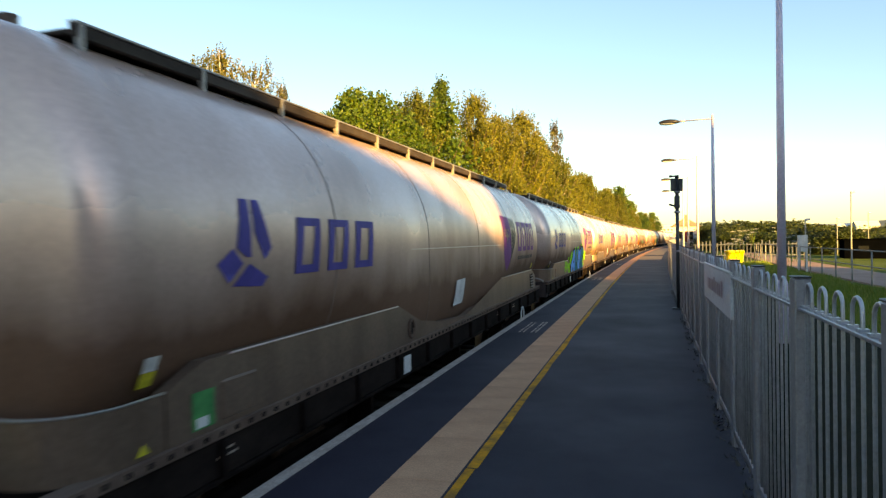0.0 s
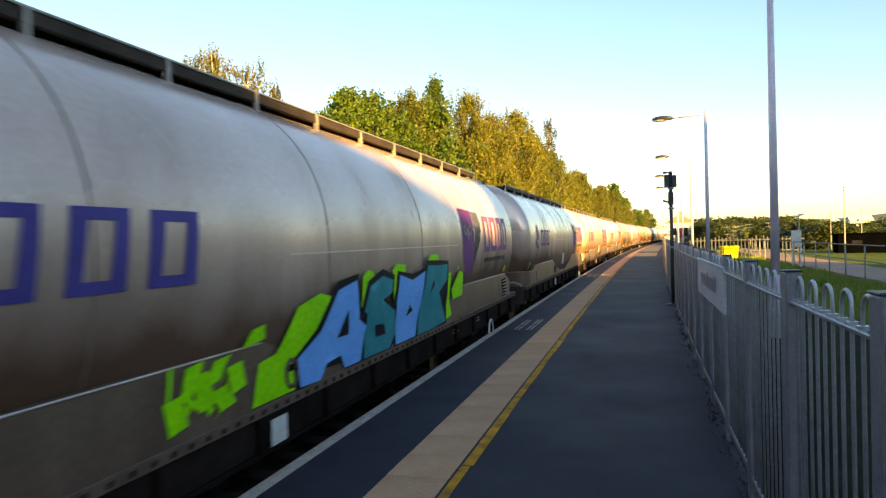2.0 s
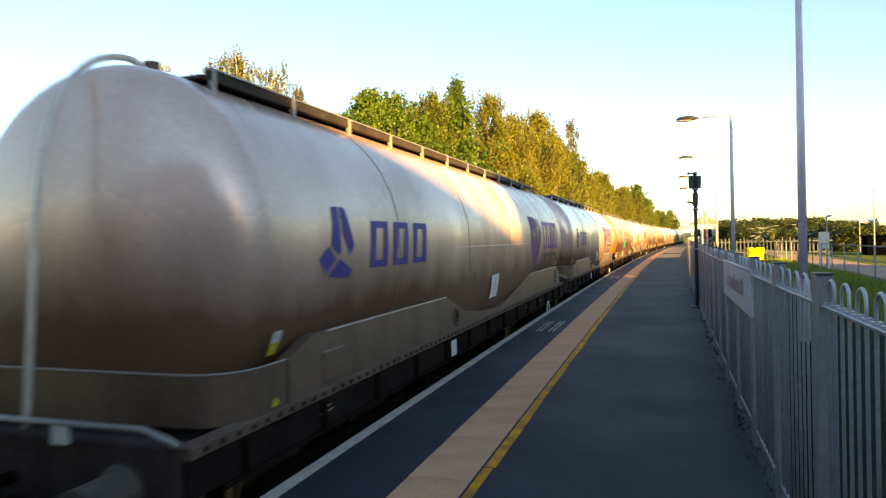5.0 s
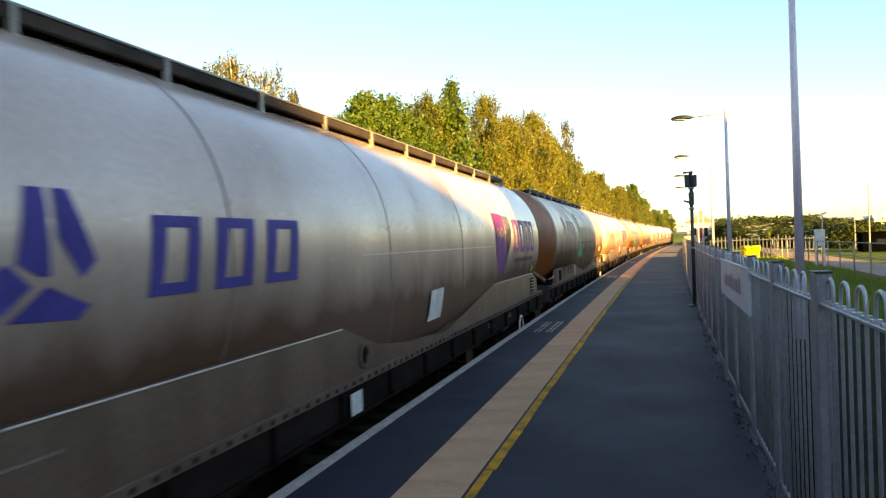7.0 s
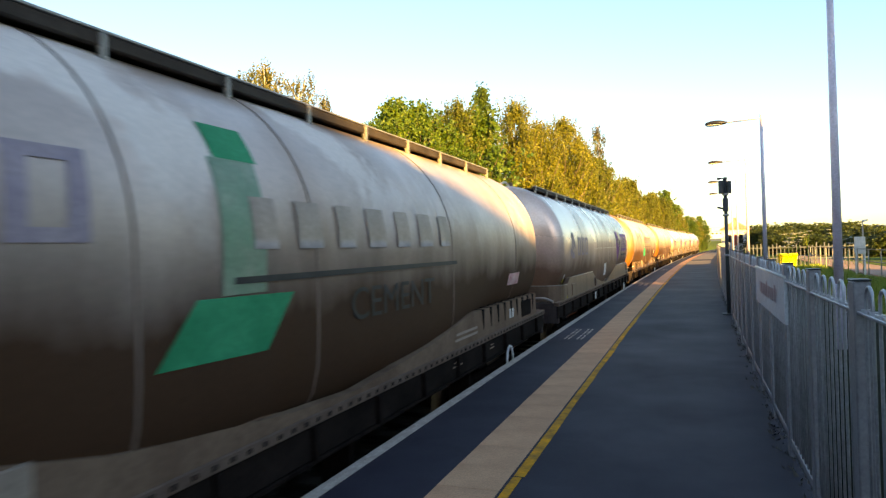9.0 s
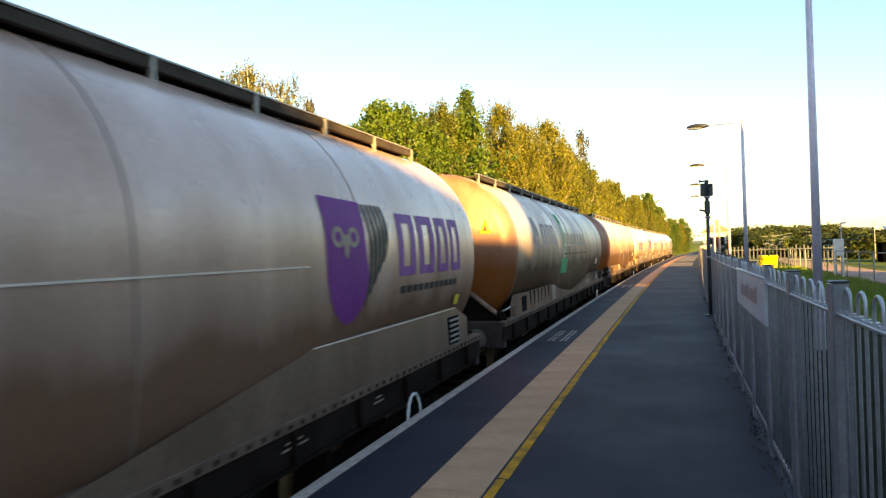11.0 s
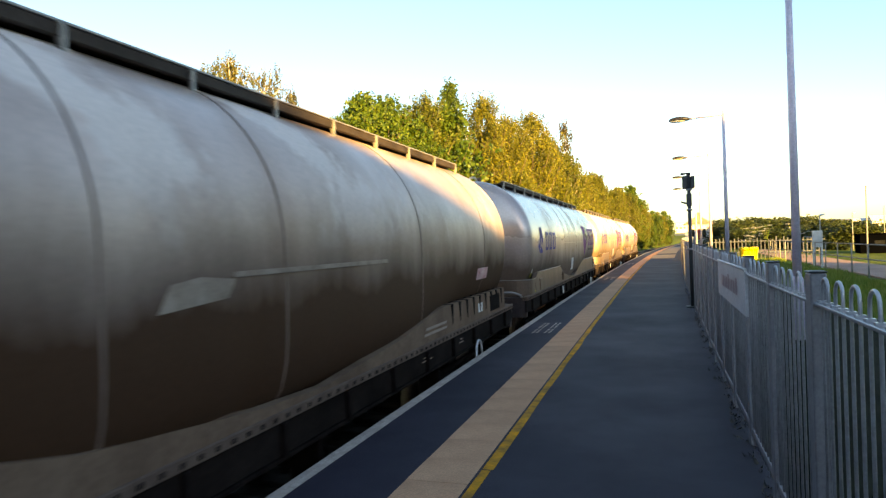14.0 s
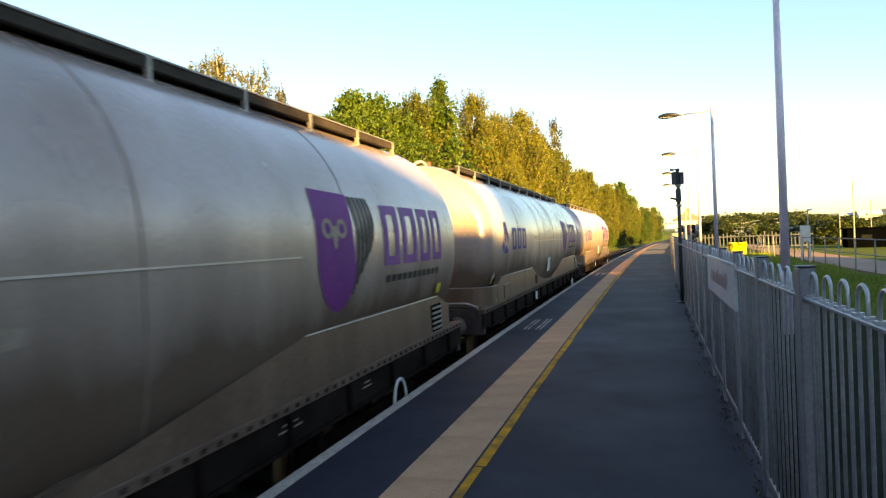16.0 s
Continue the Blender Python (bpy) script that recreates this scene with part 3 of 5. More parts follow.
def fullness(y):
    """Fullness of the section's lower half: round-bottomed at the ends, deep-bellied amidships."""
    t = max(0.0, min(1.0, (3.8 - abs(y - 7.0)) / 1.8))
    return 2.5 + 2.6 * t * t * (3 - 2 * t)


def section(a, r, y=0.0):
    """Point of the tank's section at angle a: round above, fuller towards the sills."""
    c, s = math.cos(a), math.sin(a)
    if s >= 0:
        return r * c, r * s
    n = fullness(y)
    k = (abs(c) ** n + abs(s) ** n) ** (-1 / n)
    return r * c * k, r * s * k


RIM = math.radians(15)      # slope of the dished end where its rounded rim begins


def dish(r, l0, knuckle=0.27):
    """How far along the wagon a dished end lies at radius r: a shallow cap running into a rounded rim."""
    flat = RT - knuckle * (1 - math.sin(RIM))
    cap = flat / math.sin(RIM)
    if r <= flat:
        return l0 + cap - math.sqrt(cap * cap - r * r)
    c = math.sqrt(max(0.0, 1 - (math.sin(RIM) + (r - flat) / knuckle) ** 2))
    return l0 + cap * (1 - math.cos(RIM)) + knuckle * (math.cos(RIM) - c)


def tank_body(l0, l1, knuckle=0.27):
    """Tank shell with dished ends and rounded shoulders."""
    flat = RT - knuckle * (1 - math.sin(RIM))
    rs = [0.0, 0.25, 0.5, 0.75, 0.95, flat - 0.02, flat]
    for k in range(1, 15):
        a = RIM + (math.pi / 2 - RIM) * k / 14
        rs.append(flat + knuckle * (math.sin(a) - math.sin(RIM)))
    rs[-1] = RT
    prof = [(dish(r, l0, knuckle), r) for r in rs]
    first_ring = prof[-1][0] + 0.015
    mid = [(first_ring, RT)] + [(l0 + 0.8 + (l1 - l0 - 1.6) * i / 27, RT) for i in range(28)] + [(l1 + l0 - first_ring, RT)]
    tail = [(l1 + l0 - y, r) for y, r in prof[::-1]]
    prof = prof + mid + tail
    bm = bmesh.new()
    n = 56
    rings = []
    for y, r in prof:
        if r < 1e-6:
            rings.append([bm.verts.new((0, y, ZC))])
        else:
            rings.append([bm.verts.new((x, y, ZC + z)) for x, z in (section(2 * math.pi * k / n, r, y) for k in range(n))])
    for a, b in zip(rings, rings[1:]):
        for k in range(n):
            if len(a) == 1:
                bm.faces.new((a[0], b[k], b[(k + 1) % n]))
            elif len(b) == 1:
                bm.faces.new((a[k], b[0], a[(k + 1) % n]))
            else:
                bm.faces.new((a[k], b[k], b[(k + 1) % n], a[(k + 1) % n]))
    bmesh.ops.recalc_face_normals(bm, faces=bm.faces)
    return shade(bm)


def flank(z, off=0.0, y=0.0):
    """Distance of the tank's flank from its axis at height z."""
    dz = abs(z - ZC) / (RT + off)
    n = 2.0 if z > ZC else fullness(y)
    return (RT + off) * max(0.02, 1 - dz ** n) ** (1 / n)


def wrap(bm, off=0.006, z0=1.2, z1=3.7, step=0.07):
    """Lay a flat figure, drawn with y along the wagon and z up, on the platform-side flank."""
    z = z0
    while z < z1:
        bmesh.ops.bisect_plane(bm, geom=bm.verts[:] + bm.edges[:] + bm.faces[:], plane_co=(0, 0, z), plane_no=(0, 0, 1))
        z += step
    lo, hi = min(v.co.y for v in bm.verts), max(v.co.y for v in bm.verts)
    for k in range(1, int((hi - lo) / 0.3)):
        bmesh.ops.bisect_plane(bm, geom=bm.verts[:] + bm.edges[:] + bm.faces[:], plane_co=(0, lo + 0.3 * k, 0), plane_no=(0, 1, 0))
    for v in bm.verts:
        v.co.x = flank(v.co.z, off, v.co.y)
    bmesh.ops.recalc_face_normals(bm, faces=bm.faces)
    for f in bm.faces:
        if f.normal.x < 0:
            f.normal_flip()
    return shade(bm)


def poly(bm, pts):
    f = bm.faces.new([bm.verts.new((0, y, z)) for y, z in pts])
    bmesh.ops.triangulate(bm, faces=[f])
    return bm


def rects(rs):
    bm = bmesh.new()
    for y0, z0, y1, z1 in rs:
        poly(bm, [(y0, z0), (y1, z0), (y1, z1), (y0, z1)])
    return bm


def skirt_x(z, y=0.0):
    """Distance of the skirt's face from the axis: upright at the sill, closing on the tank higher up."""
    t = max(0.0, min(1.0, (z - 1.31) / 0.44))
    return 1.312 - 0.012 * t * t


def skirt_panel(pts, side=1, thick=0.09):
    """Flank skirt given as (y, z) outline."""
    bm = bmesh.new()
    poly(bm, pts)
    z = 1.32
    while z < 1.95:
        bmesh.ops.bisect_plane(bm, geom=bm.verts[:] + bm.edges[:] + bm.faces[:], plane_co=(0, 0, z), plane_no=(0, 0, 1))
        z += 0.08
    for k in range(1, 58):
        bmesh.ops.bisect_plane(bm, geom=bm.verts[:] + bm.edges[:] + bm.faces[:], plane_co=(0, 0.25 * k, 0), plane_no=(0, 1, 0))
    for v in bm.verts:
        v.co.x = side * skirt_x(v.co.z, v.co.y)
    bmesh.ops.recalc_face_normals(bm, faces=bm.faces)
    for f in bm.faces:
        if f.normal.x * side < 0:
            f.normal_flip()
    g = bmesh.ops.extrude_face_region(bm, geom=bm.faces[:])
    bmesh.ops.translate(bm, verts=[v for v in g["geom"] if isinstance(v, bmesh.types.BMVert)], vec=(-side * thick, 0, 0))
    bmesh.ops.recalc_face_normals(bm, faces=bm.faces)
    return bm


def ring_band(y, w, off, seg=56):
    rows = [[(x, yy, ZC + z) for x, z in (section(2 * math.pi * k / seg, RT + o, yy) for k in range(seg))] for yy, o in ((y - w, 0.0), (y - w, off), (y + w, off), (y + w, 0.0))]
    bm = loft(rows, True)
    bmesh.ops.recalc_face_normals(bm, faces=bm.faces)
    return shade(bm)


def chassis(w, old=False):
    """Sills, headstocks, buffers, bogies and brake gear."""
    for sd in (1, -1):
        bm = bmesh.new()
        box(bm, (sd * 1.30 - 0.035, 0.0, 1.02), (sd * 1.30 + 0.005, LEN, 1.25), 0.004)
        part("side_sill", bm, M_SIDESILL, w, "near-black side sill")
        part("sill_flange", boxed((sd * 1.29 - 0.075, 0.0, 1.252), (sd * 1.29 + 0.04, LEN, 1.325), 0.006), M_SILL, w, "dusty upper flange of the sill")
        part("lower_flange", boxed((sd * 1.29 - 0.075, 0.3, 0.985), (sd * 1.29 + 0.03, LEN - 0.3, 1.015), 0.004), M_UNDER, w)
    # rivet heads along the platform-side flange
    rv = bmesh.new()
    for i in range(92):
        y = 0.12 + i * 0.15
        box(rv, (1.331, y - 0.014, 1.275), (1.338, y + 0.014, 1.303))
    tagged(part("rivets", rv, M_UNDER, w), kind="stuff")
    # stiffening brackets under the flange
    rib = mesh_of("bracket", boxed((1.306, -0.02, 1.02), (1.35, 0.02, 1.245), 0.004), M_UNDER)
    for i in range(14):
        o = new("bracket", rib)
        o.parent = w
        o.matrix_basis = Matrix.Translation((0, 0.5 + i * 0.98, 0))
    part("deck", boxed((-1.24, 0.02, 1.2), (1.24, LEN - 0.02, 1.26)), M_UNDER, w, "near-black underframe deck")
    part("deck_plate", boxed((-1.24, LEN - 0.75, 1.262), (1.25, LEN - 0.01, 1.31), 0.004), M_SILL, w, "dusty end deck")
    for y, out in ((0.0, -1), (LEN, 1)):
        part("headstock", boxed((-1.3, min(y, y - out * 0.14), 0.92), (1.3, max(y, y - out * 0.14), 1.32), 0.012), M_HEADSTOCK, w, "dusty dark steel headstock")
        for x in (-0.865, 0.865):
            bf = part("buffer", tubed([(x, y, 1.06), (x, y + out * 0.05, 1.06), (x, y + out * 0.06, 1.06), (x, y + out * 0.34, 1.06)], [0.15, 0.15, 0.115, 0.115], 16), M_BUFFER, w, "dusty grey buffer")
            part("ram", tubed([(x, y + out * 0.34, 1.06), (x, y + out * 0.6, 1.06)], 0.075, 12), M_BUFFER, bf)
            part("buffer_head", tubed([(x, y + out * 0.58, 1.06), (x, y + out * 0.62, 1.06), (x, y + out * 0.645, 1.06)], [0.22, 0.22, 0.19], 20), M_UNDER, bf, "greasy buffer face")
        part("coupling_hook", tubed([(0, y, 1.05), (0, y + out * 0.3, 1.05), (0, y + out * 0.42, 1.1), (0, y + out * 0.46, 1.17), (0, y + out * 0.36, 1.2)], 0.04, 8), M_UNDER, w)
        part("screw_coupling", tubed([(0.05, y + out * 0.4, 1.08), (0.05, y + out * 0.62, 0.93)], 0.03, 8), M_UNDER, w)
        part("brake_hose", tubed([(0.42, y, 0.98), (0.42, y + out * 0.2, 0.95), (0.38, y + out * 0.34, 0.78), (0.25, y + out * 0.5, 0.68), (0.15, y + out * 0.64, 0.74)], 0.028, 8), M_BUFFER, w, "pale dusty brake hose")
    # bogies
    for yc in (2.45, LEN - 2.45):
        bg = part("bogie", boxed((-0.95, yc - 0.2, 0.62), (0.95, yc + 0.2, 0.86), 0.02), M_UNDER, w)
        for x in (-1.0, 1.0):
            part("bogie_frame", boxed((x - 0.06, yc - 1.35, 0.52), (x + 0.06, yc + 1.35, 0.74), 0.03), M_UNDER, bg)
            for dy in (-0.9, 0.9):
                part("axle_box", boxed((x - 0.12, yc + dy - 0.14, 0.32), (x + 0.12, yc + dy + 0.14, 0.6), 0.03), M_UNDER, bg)
                part("spring", tubed([(x + 0.02, yc + dy + 0.26, 0.36), (x + 0.02, yc + dy + 0.26, 0.62)], 0.075, 10), M_UNDER, bg)
        for dy in (-0.9, 0.9):
            part("axle", tubed([(-0.95, yc + dy, 0.46), (0.95, yc + dy, 0.46)], 0.075, 10), M_UNDER, bg)
            for x in (-0.75, 0.75):
                part("wheel", tubed([(x - 0.07, yc + dy, 0.46), (x - 0.04, yc + dy, 0.46), (x - 0.039, yc + dy, 0.46), (x + 0.06, yc + dy, 0.46)], [0.45, 0.45, 0.46, 0.46] if x > 0 else [0.46, 0.46, 0.46, 0.45], 28), M_RAIL, bg, "worn steel wheel")
    # brake gear hung between the bogies
    part("brake_reservoir", tubed([(0.7, 5.6, 0.86), (0.7, 5.65, 0.86), (0.7, 6.9, 0.86), (0.7, 6.95, 0.86)], [0.1, 0.19, 0.19, 0.1], 14), M_UNDER, w)
    part("brake_rod", tubed([(0.3, 3.6, 0.72), (0.3, LEN - 3.6, 0.72)], 0.03, 8), M_UNDER, w)
    part("discharge_pipe", tubed([(1.05, 4.2, 0.93), (1.05, LEN - 3.9, 0.93)], 0.055, 10), M_BUFFER, w, "dusty discharge pipe")
    for y in (3.9, 7.0, 9.9):
        part("hanger", boxed((1.0, y - 0.03, 0.62), (1.26, y + 0.03, 1.0), 0.006), M_UNDER, w)
    # white-painted hoop of the step at the trailing end, and marking plates
    hp = [(1.36, LEN - 2.5 - 0.16 * math.cos(a), 0.80 + 0.26 * max(0.0, math.sin(a)) ** 0.8) for a in [math.pi * k / 10 for k in range(11)]]
    part("step_hoop", tubed([(1.36, LEN - 2.61, 0.55)] + hp + [(1.36, LEN - 2.29, 0.55)], 0.015, 8), M_WHITEPAINT, w, "white-painted step hoop")
    part("step_tread", boxed((1.30, LEN - 2.61, 0.53), (1.40, LEN - 2.29, 0.56), 0.004), M_UNDER, w)
    if not old:
        part("marking_plate", boxed((1.352, 4.52, 1.04), (1.358, 4.72, 1.22)), M_WHITEPLATE, w, "small white marking plate")
    for y, ln in ((1.45, 0.2), (9.2, 0.32), (10.6, 0.2)):
        part("stencil_line", rects_x([(y, 1.13, y + ln, 1.145), (y + 0.05, 1.17, y + ln * 0.8, 1.185)], 1.309), M_PALE, w, "small white stencilled data, unreadable")


def rects_x(rs, x):
    bm = rects(rs)
    for v in bm.verts:
        v.co.x = x
    for f in bm.faces:
        f.normal_update()
        if f.normal.x < 0:
            f.normal_flip()
    return bm


def walkway(w, y0, y1):
    wk = part("walkway", boxed((-0.6, y0, 3.665), (0.6, y1, 3.69)), M_WALK, w, "dark steel roof walkway")
    for x in (-0.64, 0.64):
        part("edge_beam", boxed((x - 0.025, y0, 3.64), (x + 0.025, y1, 3.715), 0.005), M_WALK, wk)
        # paler strip on top of the beam paints its lit upper edge
        part("edge_rim", boxed((x - 0.03, y0, 3.717), (x + 0.035, y1, 3.733), 0.003), M_DULLPIPE, wk, "pale rim coloured as the lit upper edge")
    n = 12
    sup = mesh_of("support", boxed((-0.022, -0.018, 0.0), (0.022, 0.018, 0.22), 0.004), M_DULLPIPE)
    for i in range(n):
        for x in (-0.66, 0.66):
            o = new("support", sup)
            o.parent = wk
            o.matrix_basis = Matrix.Translation((x, y0 + 0.04 + (y1 - y0 - 0.08) * i / (n - 1), 3.5))
    for i in range(4):
        y = y0 + 1.4 + i * (y1 - y0 - 2.8) / 3
        h = part("hatch", tubed([(0, y, 3.66), (0, y, 3.72), (0, y, 3.75)], [0.27, 0.27, 0.2], 18), M_WALK, w, "round filling hatch")
        part("hatch_rim", tubed([(0, y, 3.70), (0, y, 3.715)], 0.31, 18), M_SILL, h)


def wagon_new():
    """Smooth dull-silver tank with a boxed-in end skirt."""
    w = root("tank_wagon", "dull silver cement tank wagon", "wagon", "train of cement tank wagons")
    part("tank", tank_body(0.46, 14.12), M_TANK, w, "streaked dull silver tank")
    for y in (3.1, 5.55, 8.0, 10.5):
        part("weld_seam", ring_band(y, 0.008, 0.003), M_SEAM, w)
    # long stiffening line at mid-height
    part("rubbing_strip", wrap(rects([(4.9, 2.335, 9.6, 2.347)]), 0.012), M_PIPE, w, "thin bright strip")
    z = 1.31
    for sd in (1, -1):
        part("front_skirt", skirt_panel([(1.02, z), (6.9, z), (6.9, 1.37), (6.0, 1.42), (5.2, 1.52), (4.7, 1.63), (4.55, 1.745), (1.35, 1.745), (1.02, 1.62)], sd), M_SKIRT, w, "grey steel flank skirt")
        part("rear_skirt", skirt_panel([(6.902, z), (13.35, z), (13.35, 1.60), (12.95, 1.745), (9.62, 1.745), (9.4, 1.66), (8.3, 1.46), (7.2, 1.37), (6.902, 1.36)], sd), M_SKIRT, w, "grey steel flank skirt")
        bead = [(sd * (skirt_x(1.745) + 0.004), y, 1.75) for y in (1.6, 4.5)]
        part("bright_bead", tubed(bead, 0.007, 6), M_PIPE, w, "bright upper bead")
        part("bright_bead", tubed([(sd * (skirt_x(1.745) + 0.004), y, 1.75) for y in (9.65, 12.9)], 0.007, 6), M_PIPE, w, "bright upper bead")
    # boxed end: rounded plan, following the headstock
    plan = [(1.31, 1.0), (1.31, 0.72)] + [(1.31 - 0.36 * (1 - math.cos(a)), 0.72 - 0.36 * math.sin(a)) for a in [math.pi / 2 * k / 6 for k in range(1, 7)]]
    plan = plan + [(-x, y) for x, y in plan[::-1]]
    eb = loft([[(x, y, zz) for x, y in plan] for zz in (1.31, 1.4, 1.5, 1.63)])
    bmesh.ops.recalc_face_normals(eb, faces=eb.faces)
    bmesh.ops.solidify(eb, geom=eb.faces[:], thickness=0.02)
    part("end_box", shade(eb, True), M_SKIRT, w, "rounded grey end apron")
    part("apron_rim", tubed([(x, y, 1.634) for x, y in plan], 0.008, 6), M_DULLPIPE, w, "bright apron rim")
    part("end_rail", tubed([(1.22, 0.12, 1.24), (1.2, -0.02, 1.36), (1.06, -0.05, 1.42), (-1.06, -0.05, 1.42), (-1.2, -0.02, 1.36), (-1.22, 0.12, 1.24)], 0.022, 8), M_DULLPIPE, w, "bare steel end handrail")
    part("lamp_bracket", boxed((0.40, -0.07, 1.30), (0.52, -0.04, 1.42), 0.004), M_WHITEPLATE, w, "white lamp bracket")
    rise = [(0.0, 0.1, 1.3), (0.0, 0.16, 2.0), (0.0, 0.22, 2.7), (0.0, 0.3, 3.15), (0.0, 0.46, 3.52), (0.0, 0.72, 3.76), (0.05, 0.98, 3.83), (0.1, 1.15, 3.74)]
    part("riser_pipe", tubed(smooth(rise), 0.024, 10), M_PIPE, w, "bare metal riser pipe up the end")
    part("roof_valve", tubed([(0.1, 1.15, 3.66), (0.1, 1.15, 3.84)], 0.06, 12), M_SILL, w)
    part("tail_disc", tubed([(-0.55, -0.02, 1.12), (-0.55, -0.05, 1.12)], 0.06, 12), M_REDLAMP, w, "small red disc")
    part("hazard_label", wrap(rects([(0.93, 1.66, 1.04, 1.745)]), 0.03), M_YPLATE, w, "yellow hazard label")
    part("hazard_label", wrap(rects([(0.93, 1.747, 1.04, 1.83)]), 0.03), M_WHITEPLATE, w, "white hazard label")
    part("warning_triangle", flat_on_box([(0.77, 1.36), (0.86, 1.36), (0.815, 1.42)], 1.336), M_YPLATE, w, "small yellow triangle")
    part("access_door", boxed((1.285, 1.5, 1.36), (1.325, 1.86, 1.6), 0.01), M_SKIRT, w)
    part("data_panel", wrap(poly(bmesh.new(), [(6.56, 1.55), (7.01, 1.56), (7.11, 1.90), (6.67, 1.89)]), 0.02), M_WHITEPLATE, w, "white data panel")
    port = [(1.322, 4.86 + 0.075 * math.cos(a), 1.475 + 0.10 * math.sin(a)) for a in [2 * math.pi * k / 14 for k in range(15)]]
    pc = part("port_cover", boxed((1.29, 4.80, 1.40), (1.318, 4.92, 1.55), 0.012), M_UNDER, w, "dark oval port cover")
    part("port_ring", tubed(port, 0.016, 6), M_SILL, pc, "dusty ring round the port")
    # ladder-like vent near the trailing end
    part("vent_panel", boxed((1.27, 12.62, 1.34), (1.315, 13.0, 1.66), 0.006), M_UNDER, w)
    for k in range(5):
        part("vent_slat", boxed((1.316, 12.64, 1.37 + k * 0.06), (1.33, 12.98, 1.395 + k * 0.06), 0.003), M_DULLPIPE, w)
    part("hazard_label", wrap(rects([(13.0, 1.78, 13.16, 1.9)]), 0.03), M_YPLATE, w, "yellow hazard label")
    walkway(w, 1.1, 13.3)
    chassis(w)
    return w


def smooth(pts, k=4):
    """Rounded line through points."""
    p = [Vector(q) for q in pts]
    out = []
    for i in range(len(p) - 1):
        a, b, c, d = p[max(i - 1, 0)], p[i], p[i + 1], p[min(i + 2, len(p) - 1)]
        for j in range(k):
            t = j / k
            out.append(0.5 * ((2 * b) + (c - a) * t + (2 * a - 5 * b + 4 * c - d) * t * t + (3 * b - a - 3 * c + d) * t ** 3))
    return out + [p[-1]]


def flat_on_box(pts, x):
    bm = bmesh.new()
    poly(bm, pts)
    for v in bm.verts:
        v.co.x = x
    for f in bm.faces:
        f.normal_update()
        if f.normal.x < 0:
            f.normal_flip()
    return bm


def wagon_old():
    """Stained tank with slotted skirt and a sloping pipe across its rusty end."""
    w = root("tank_wagon", "cement-stained tank wagon with a rust-brown end", "wagon", "train of cement tank wagons")
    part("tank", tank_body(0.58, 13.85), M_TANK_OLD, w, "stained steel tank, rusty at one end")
    for y in (1.03, 4.9, 6.5, 9.3, 12.1):
        part("weld_seam", ring_band(y, 0.010, 0.005), M_SEAM, w)
    part("rubbing_strip", wrap(rects([(5.6, 2.26, 9.4, 2.30)]), 0.012), M_BLACKVINYL, w, "thin dark strip")
    z = 1.31
    for sd in (1, -1):
        part("front_skirt", skirt_panel([(0.75, z), (7.0, z), (7.0, 1.36), (5.6, 1.42), (4.75, 1.54), (4.2, 1.66), (0.95, 1.66), (0.75, 1.5)], sd), M_SKIRT_OLD, w, "cement-grey flank skirt")
        part("rear_skirt", skirt_panel([(7.002, z), (13.3, z), (13.3, 1.66), (9.9, 1.66), (8.6, 1.48), (7.002, 1.36)], sd), M_SKIRT_OLD, w, "cement-grey flank skirt")
        slot = mesh_of("slot", slot_mesh(sd), M_UNDER)
        for y0, n in ((1.9, 6), (10.35, 9)):
            for k in range(n):
                o = new("slot", slot)
                o.parent = w
                o.matrix_basis = Matrix.Translation((0, y0 + k * 0.34, 0))
    part("skirt_door", boxed((1.285, 1.22, 1.36), (1.325, 1.54, 1.62), 0.01), M_UNDER, w, "dark recessed door")
    part("pale_plate", boxed((1.285, 4.0, 1.34), (1.322, 4.35, 1.64), 0.006), M_PALE, w, "pale metal plate")
    part("skirt_door", boxed((1.285, 12.3, 1.36), (1.322, 12.9, 1.6), 0.01), M_UNDER, w, "dark recessed panel")
    part("stencil_block", rects_x([(9.3, 1.40, 10.1, 1.43), (9.35, 1.46, 10.1, 1.49)], 1.312), M_GREYLETTER, w, "pale stencilled data, unreadable")
    part("stencil_block", rects_x([(11.6, 1.42, 11.85, 1.55)], 1.312), M_WHITEPLATE, w, "small white marking")
    # sloping end bulkhead: dark plate under the dished end, pipe along its edge
    bm = bmesh.new()
    for y in (0.36, 0.40):
        for x, zz in ((-1.22, 1.32), (1.22, 1.32), (0.12, 2.16), (-0.12, 2.16)):
            bm.verts.new((x, y, zz))
    bm.verts.ensure_lookup_table()
    v = bm.verts
    for f in ((0, 1, 2, 3), (7, 6, 5, 4), (0, 4, 5, 1), (1, 5, 6, 2), (2, 6, 7, 3), (3, 7, 4, 0)):
        bm.faces.new([v[i] for i in f])
    bmesh.ops.recalc_face_normals(bm, faces=bm.faces)
    part("end_bulkhead", bm, M_UNDER, w, "dark triangular end bulkhead")
    rise = [(1.2, 0.26, 1.36), (0.62, 0.36, 1.78), (0.14, 0.46, 2.12), (0.0, 0.5, 2.3), (0.0, 0.56, 2.8), (0.0, 0.64, 3.3), (0.0, 0.8, 3.66), (0.05, 1.05, 3.74)]
    part("riser_pipe", tubed(smooth(rise), 0.04, 10), M_RUSTPIPE, w, "rust-stained riser pipe bent across the end")
    part("corner_valve", tubed([(1.2, 0.26, 1.30), (1.2, 0.22, 1.46)], [0.09, 0.06], 10), M_UNDER, w)
